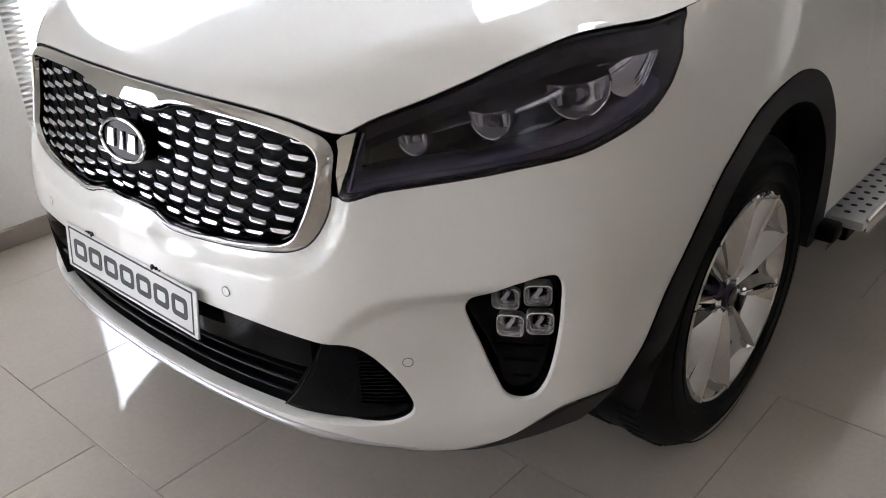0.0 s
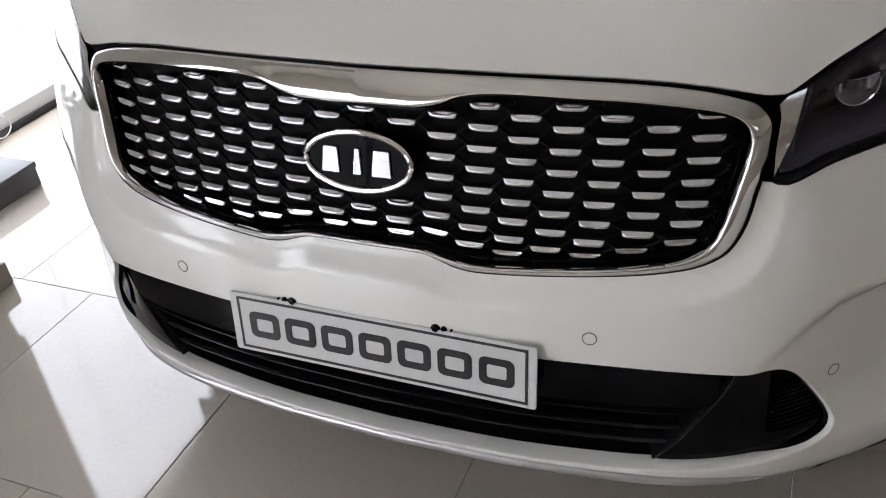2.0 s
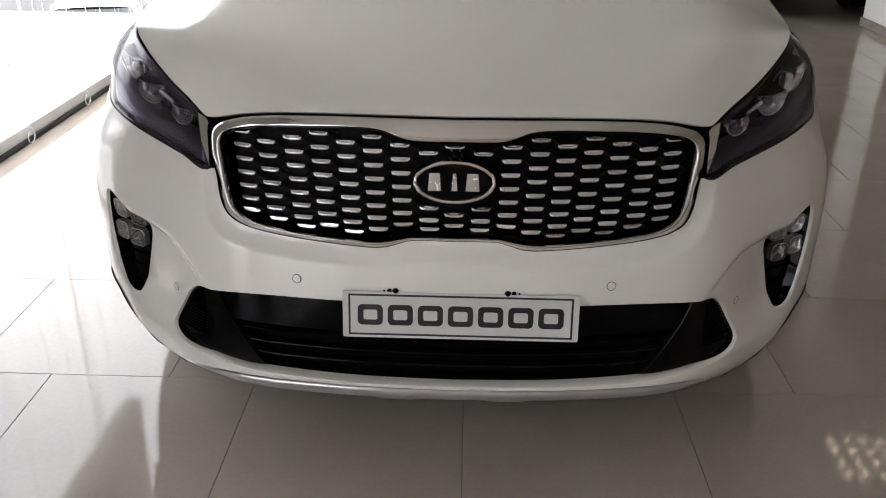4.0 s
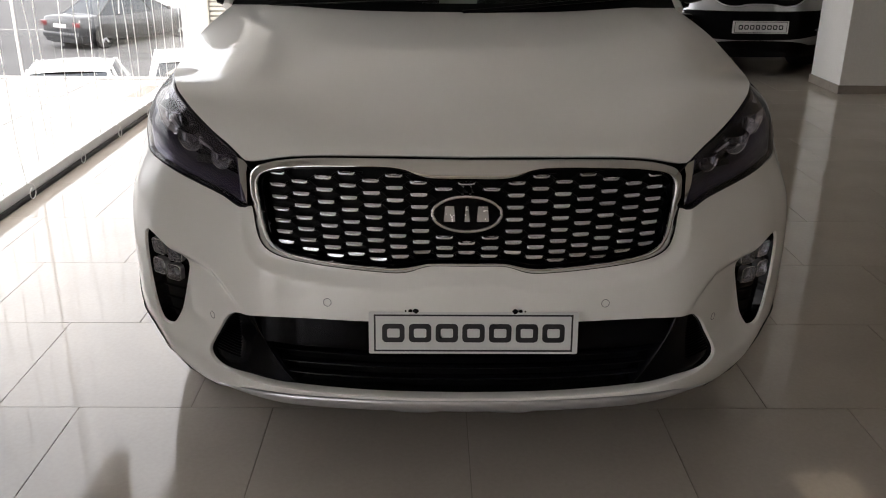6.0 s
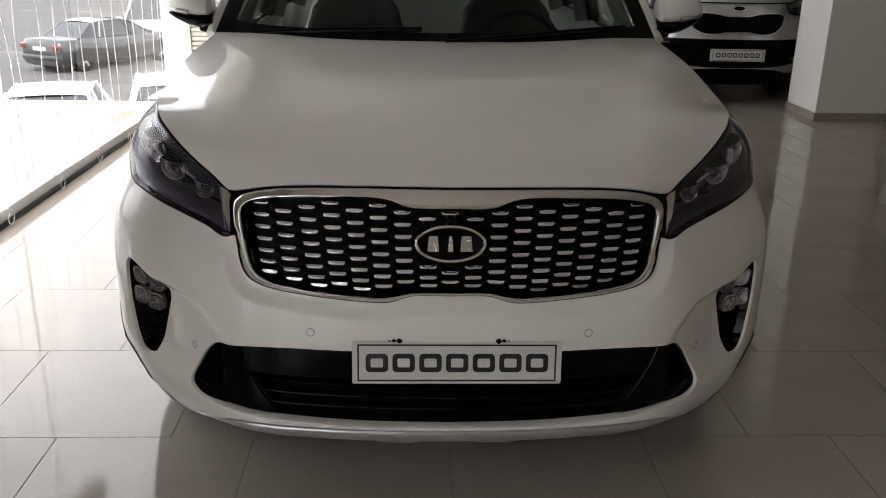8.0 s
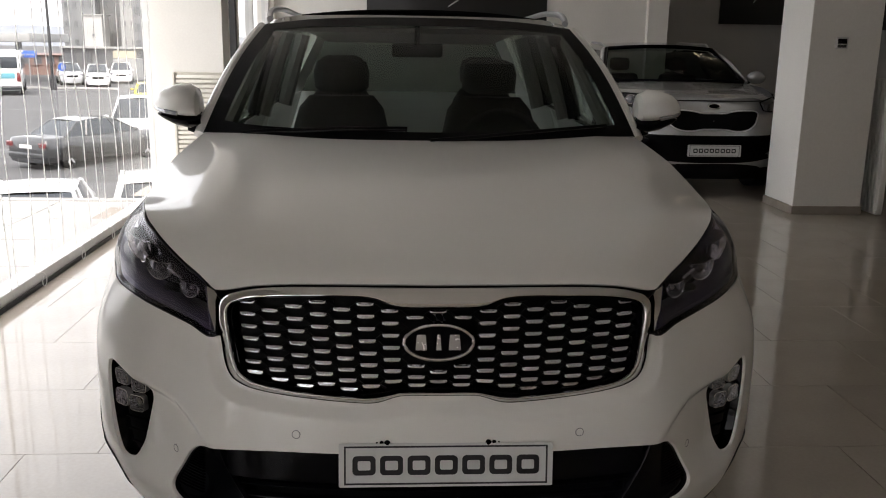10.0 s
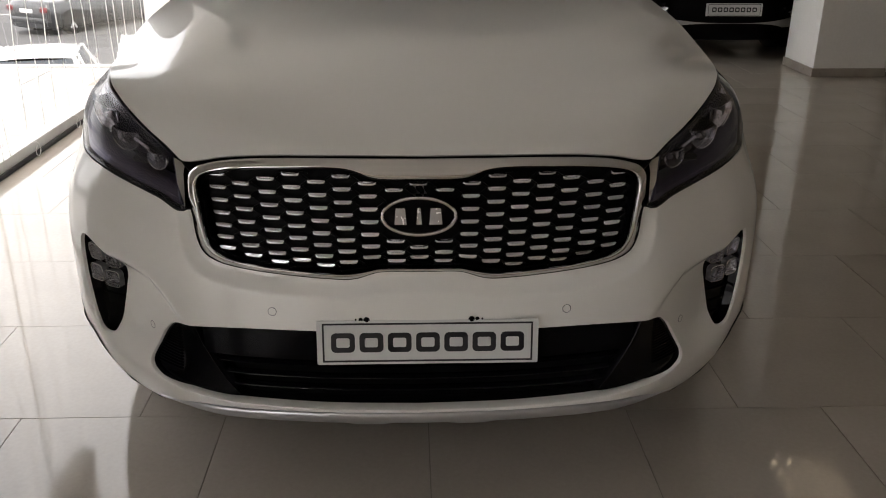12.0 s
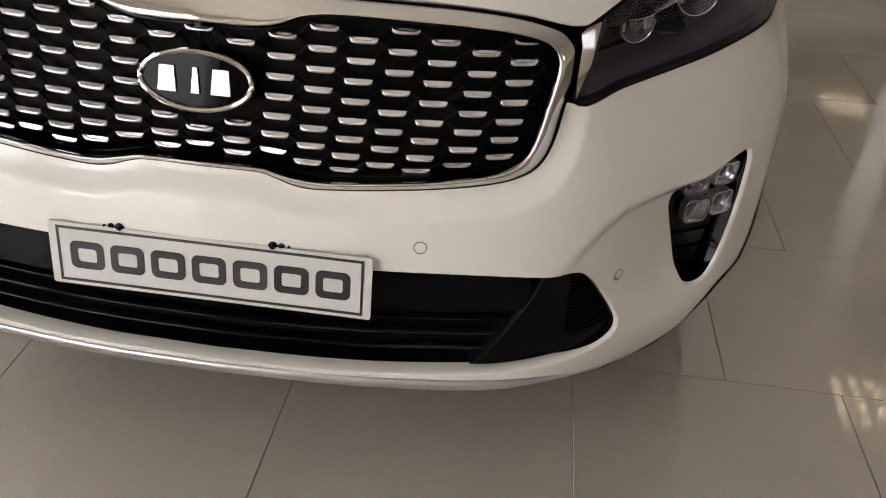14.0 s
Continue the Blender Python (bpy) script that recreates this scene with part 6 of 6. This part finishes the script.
grl = part("grille", loft([on_sil(g_loop, .004), on_sil(g_loop, .016), on_sil(shrink(g_loop, .009), .016), on_sil(shrink(g_loop, .013), .002)], True), SATIN, sil, "chrome-edged black grille", angle=50)
bm = bmesh.new()
ctr_rows = [[(a * k, sil_nose_y(a * k, .77 + (b - .77) * k) - .006, .77 + (b - .77) * k) for a, b in shrink(g_loop, .012)] for k in (1, .75, .5, .25, .02)]
loft_into(bm, ctr_rows, True)
part("grille_mesh", bm, BLACK_MATT, grl)
part("badge", blob_into(bmesh.new(), (0, .085, .910), (.058, .02, .024), None, 20, 12), BLACK_GLOSS, sil)
part("badge_ring", tube([(.058 * math.cos(a), .066, .910 + .024 * math.sin(a)) for a in np.linspace(0, math.tau, 28, endpoint=False)], .005, 6, True), CHROME, sil)
lowr = [[(x, sil_nose_y(x, z) - .018, z) for x in np.linspace(-w, w, 31)] for z, w in ((.622, .80), (.59, .86), (.50, .84), (.40, .82), (.30, .78), (.20, .74))]
part("lower_bumper", loft(lowr), BLACK_MATT, sil, "matt black lower bumper", angle=80)
part("bumper_gap", loft([[(x, sil_nose_y(x, z) - o, z) for x in np.linspace(-.80, .80, 31)] for z, o in ((.630, .004), (.627, .015), (.619, .015), (.615, .01))]), BLACK_GLOSS, sil)
pm = Matrix.Translation((0, -.045, .490)) @ Euler((radians(88), 0, 0)).to_matrix().to_4x4()
pp = part("display_plate", solid_outline(bmesh.new(), rounded(.52, .112, .004), pm, .02), PLATE_WHITE, sil, "white dealer display plate with dark bars")
for lo, hi in (((-.245, .046, 0), (.245, .050, .001)), ((-.245, -.050, 0), (.245, -.046, .001)), ((-.245, -.046, 0), (-.241, .046, .001)), ((.241, -.046, 0), (.245, .046, .001))):
    part("border_line", box(lo, hi, 0, pm), INK, pp)
for k in range(8):
    x0 = -.188 + k * .0537
    m2 = pm @ Matrix.Translation((x0, 0, .001))
    ro, ri = rounded(.042, .042, .010, 3), rounded(.022, .022, .004, 3)
    part("plate_bar", loft([[m2 @ Vector((x, y, 0)) for x, y in ro], [m2 @ Vector((x, y, 0)) for x, y in ri]], True), INK, pp, smooth=False)

# ---- outside ----
GZ = -2.3
tagged(mesh_of("ground", [(-400, -150, GZ), (400, -150, GZ), (400, 600, GZ), (-400, 600, GZ)], [(0, 1, 2, 3)], ASPHALT, smooth=False), "grey asphalt street below the showroom", "ground", kind="structure")
ter = tagged(part("terrace", box((-14.0, Y_F, GZ), (X_WIN - .1, 6.25, -.02)), CONCRETE_PALE, None, smooth=False), "pale paved terrace outside the shop window", "terrace", kind="structure")
pm_ = box((-.396, -.396, -.02), (.396, .396, 0))
pv0 = part("paver", pm_, PAVER, ter, smooth=False)
cnt = 0
for i in range(8):
    for j in range(12):
        ob = pv0 if cnt == 0 else new("paver", pv0.data)
        ob.parent = ter
        ob.matrix_basis = Matrix.Translation((-2.76 - i * .8, 5.83 - j * .8, random.uniform(-.001, .001)))
        cnt += 1
part("kerb_edge", box((-14.0, 6.25, -.10), (X_WIN - .1, 6.37, .01), .01), CONCRETE_PALE, ter)
tagged(part("foundation", box((X_WIN - .1, Y_F - .2, GZ), (X_R + .2, Y_B + .2, -.30)), CONCRETE_PALE, None, smooth=False), "pale rendered base of the showroom building", "foundation", kind="structure")
for y0, x0, x1 in ((28.5, -40, -12.5), (46.0, -46, -9), (57.0, -50, -12), (64.0, -34, -16)):
    tagged(part("road_mark", box((x0, y0, GZ + .004), (x1, y0 + .16, GZ + .008)), ROAD_PAINT, None, smooth=False), "worn white road marking line on the asphalt", "road marking", kind="structure")
tagged(part("kerb", box((-46, 66.2, GZ), (-21, 66.5, GZ + .14), .02), CONCRETE_PALE, None, smooth=False), "pale concrete kerb of the traffic island", "kerb", kind="structure")
plain_car("car", "dark grey old saloon standing on the street", (-8.45, 28.1, GZ), 150, DARK_CAR, 4.7, 1.78, 1.40, .90, .92, 1.2, .95)
plain_car("car", "white low car parked below the terrace edge", (-5.3, 10.2, GZ), 15, WHITE_CAR, 4.3, 1.8, 1.42, .92, .95)
plain_car("car", "white taller car parked below the terrace edge", (-3.1, 9.6, GZ), 15, WHITE_CAR, 4.3, 1.8, 1.70, 1.0, 1.05)
plain_car("car", "white off-road car standing on the street", (-8.6, 27.3, GZ), 12, WHITE_CAR, 4.6, 1.85, 1.80, 1.1, 1.12)
plain_car("car", "yellow car on the far side of the street", (-14.0, 49.3, GZ), 195, YELLOW, 4.3, 1.8, 1.50, .95, 1.0)
plain_car("car", "dark red car on the far side of the street", (-15.6, 60.0, GZ), 15, MAROON, 4.4, 1.8, 1.60, .95, 1.0)
for x0, y0, p, tn in ((-23.3, 68.8, WHITE_CAR, 18), (-26.2, 71.5, SILVER_PAINT, 25), (-23.4, 75.0, WHITE_CAR, 15)):
    plain_car("car", "pale car standing at the far roadside", (x0, y0, GZ), tn, p, 4.5, 1.85, 1.75, 1.05, 1.1, group="cars at the far roadside")
bus = thing("bus", "white minibus with teal bands on the street", "bus", (-25.75, 57.6, GZ), turn=20)
part("body", box((-1.15, 0, .35), (1.15, 6.5, 2.9), .18), WHITE_CAR, bus)
part("rear_window", box((-.95, -.02, 1.75), (.95, .02, 2.5), .02), FAR_GLASS, bus)
part("band", box((-.75, -.03, 1.1), (.75, .02, 1.45), .02), TEAL, bus)
part("bumper", box((-1.1, -.06, .38), (1.1, .02, .62), .03), DARK_CAR, bus)
for sg in (1, -1):
    part("side_window", box((sg * 1.14, .4, 1.7), (sg * 1.17, 6.0, 2.5), .01), FAR_GLASS, bus)
    part("tail_lamp", box((sg * .85, -.03, .9), (sg * 1.08, .02, 1.5), .02), RED_LAMP, bus)
    for y in (1.2, 5.2):
        part("wheel", cyl((sg * .95, y, .42), (sg * 1.17, y, .42), .42, seg=24), RUBBER, bus)


def block(name, label, x0, x1, y0, y1, h, paint, cols, floors, w_w=1.6, w_h=1.5):
    b = thing(name, label, "building", ((x0 + x1) / 2, y0, GZ))
    hw = (x1 - x0) / 2
    part("wall", box((-hw, 0, 0), (hw, y1 - y0, h)), paint, b, smooth=False)
    part("roof", box((-hw - .3, -.3, h), (hw + .3, y1 - y0 + .3, h + min(.5, h * .02))), paint, b, smooth=False)
    for i in range(cols):
        for j in range(floors):
            x = -hw + (i + .5) * 2 * hw / cols
            z = 1.6 + (j + .5) * (h - 2.2) / floors
            wd = part("window", box((x - w_w / 2, -.05, z - w_h / 2), (x + w_w / 2, .02, z + w_h / 2)), HAZY_GLASS, b, smooth=False)
            part("sill", box((x - w_w / 2 - .1, -.15, z - w_h / 2 - .12), (x + w_w / 2 + .1, .0, z - w_h / 2)), paint, wd, smooth=False)
    return b


block("building", "tall hazy pale tower far behind the street", -60.5, -55.3, 168, 186, 34, CONCRETE_PALE, 3, 10, .9, 1.1)
block("building", "tall grey concrete tower under construction", -55.0, -49.6, 150, 166, 32, FACADE_GREY, 4, 10, .55, .9)
block("building", "tall dark grey block behind the street", -49.4, -45.0, 152, 168, 30, FACADE_DARK, 3, 9, .6, .8)
block("building", "pale blank annex building beside the grey towers", -50.3, -47.4, 146, 149.5, 7.4, CONCRETE_PALE, 1, 1, .4, .4)
block("building", "pale narrow tower beside the dark block", -45.0, -42.6, 148, 160, 30, FACADE_PALE, 2, 9, .4, .7)
block("building", "grey glazed office block behind the street", -42.4, -30.0, 146, 160, 18, FACADE_GREY, 10, 6, .8, 1.3)
block("building", "low grey shop building across the street", -33.5, -23.0, 90, 100, 2.75, FACADE_DARK, 7, 1, 1.0, 1.0)
sp_ = thing("parapet", "pale sheet parapet along the low shop roof", "parapet", (-28.25, 89.7, GZ + 2.75))
part("band", box((-5.4, -.15, 0), (5.4, .05, .22), .02), FACADE_PALE, sp_)
block("building", "low reddish shop row across the street", -40.0, -33.7, 92, 100, 2.0, BRICKISH, 5, 1, .8, .8)
ki = thing("kiosk", "white street kiosk with a cream sign", "kiosk", (-24.5, 80.0, GZ))
part("body", box((-1.05, 0, .1), (1.05, 2.0, 2.0), .03), FACADE_PALE, ki, smooth=False)
part("sign", box((-1.0, -.08, 2.05), (1.05, .1, 2.7), .03), CREAM, ki, smooth=False)
part("plinth", box((-1.1, -.05, 0), (1.1, 2.05, .1)), FACADE_DARK, ki, smooth=False)
hl = thing("hill", "long bluish hazy hill on the horizon", "hill", (-190, 430, GZ))
tops = [(x0, 7.5 + 2.2 * math.sin(x0 * .031) + 1.1 * math.sin(x0 * .083 + 1)) for x0 in range(-180, 181, 6)]
part("ridge", loft([[(x0, -18, 0) for x0, z0 in tops], [(x0, -8, z0 * .7) for x0, z0 in tops], [(x0, 0, z0) for x0, z0 in tops], [(x0, 14, 0) for x0, z0 in tops]]), HILL, hl)
can = thing("canopy", "pale flat-roofed filling station canopy across the street", "canopy", (-40, 75, GZ))
part("roof", box((-16, 0, 3.35), (9.3, 9, 4.1), .08), FACADE_PALE, can)
for x0 in (-12, -2, 7.5):
    part("post", box((x0 - .2, 1.8, 0), (x0 + .2, 2.2, 3.35)), CONCRETE, can)
lp = thing("street_lamp", "tall dark lamp post beside the street", "lamp post", (-25.23, 64.74, GZ))
part("post", cyl((0, 0, 0), (0, 0, 11), .11, .07, 12), ALU_DARK, lp)
part("base", cyl((0, 0, 0), (0, 0, .9), .26, .16, 12), ALU_DARK, lp)
part("arm", tube([(0, 0, 11), (.5, 0, 11.4), (1.6, 0, 11.5)], .05, 6), ALU_DARK, lp)
sg_ = thing("road_sign", "round blue road sign on a post", "road sign", (-25.36, 67.14, GZ))
part("post", cyl((0, 0, 0), (0, 0, 1.9), .04, seg=8), CONCRETE, sg_)
part("disc", cyl((0, -.06, 1.6), (0, -.03, 1.6), .29, seg=28), BLUE_SIGN, sg_)
part("arrow", box((-.05, -.075, 1.42), (.05, -.062, 1.78)), ROAD_PAINT, sg_)
bs = thing("sign_board", "blue shop sign board on a post", "sign", (-29.74, 72.0, GZ))
part("board", box((-.65, -.08, 2.16), (.65, .05, 2.70), .02), BLUE_SIGN, bs)
part("post", cyl((0, .02, 0), (0, .02, 2.16), .05, seg=8), CONCRETE, bs)
for k in range(3):
    part("bar", box((-.5 + k * .36, -.095, 2.34), (-.24 + k * .36, -.082, 2.46)), ROAD_PAINT, bs)
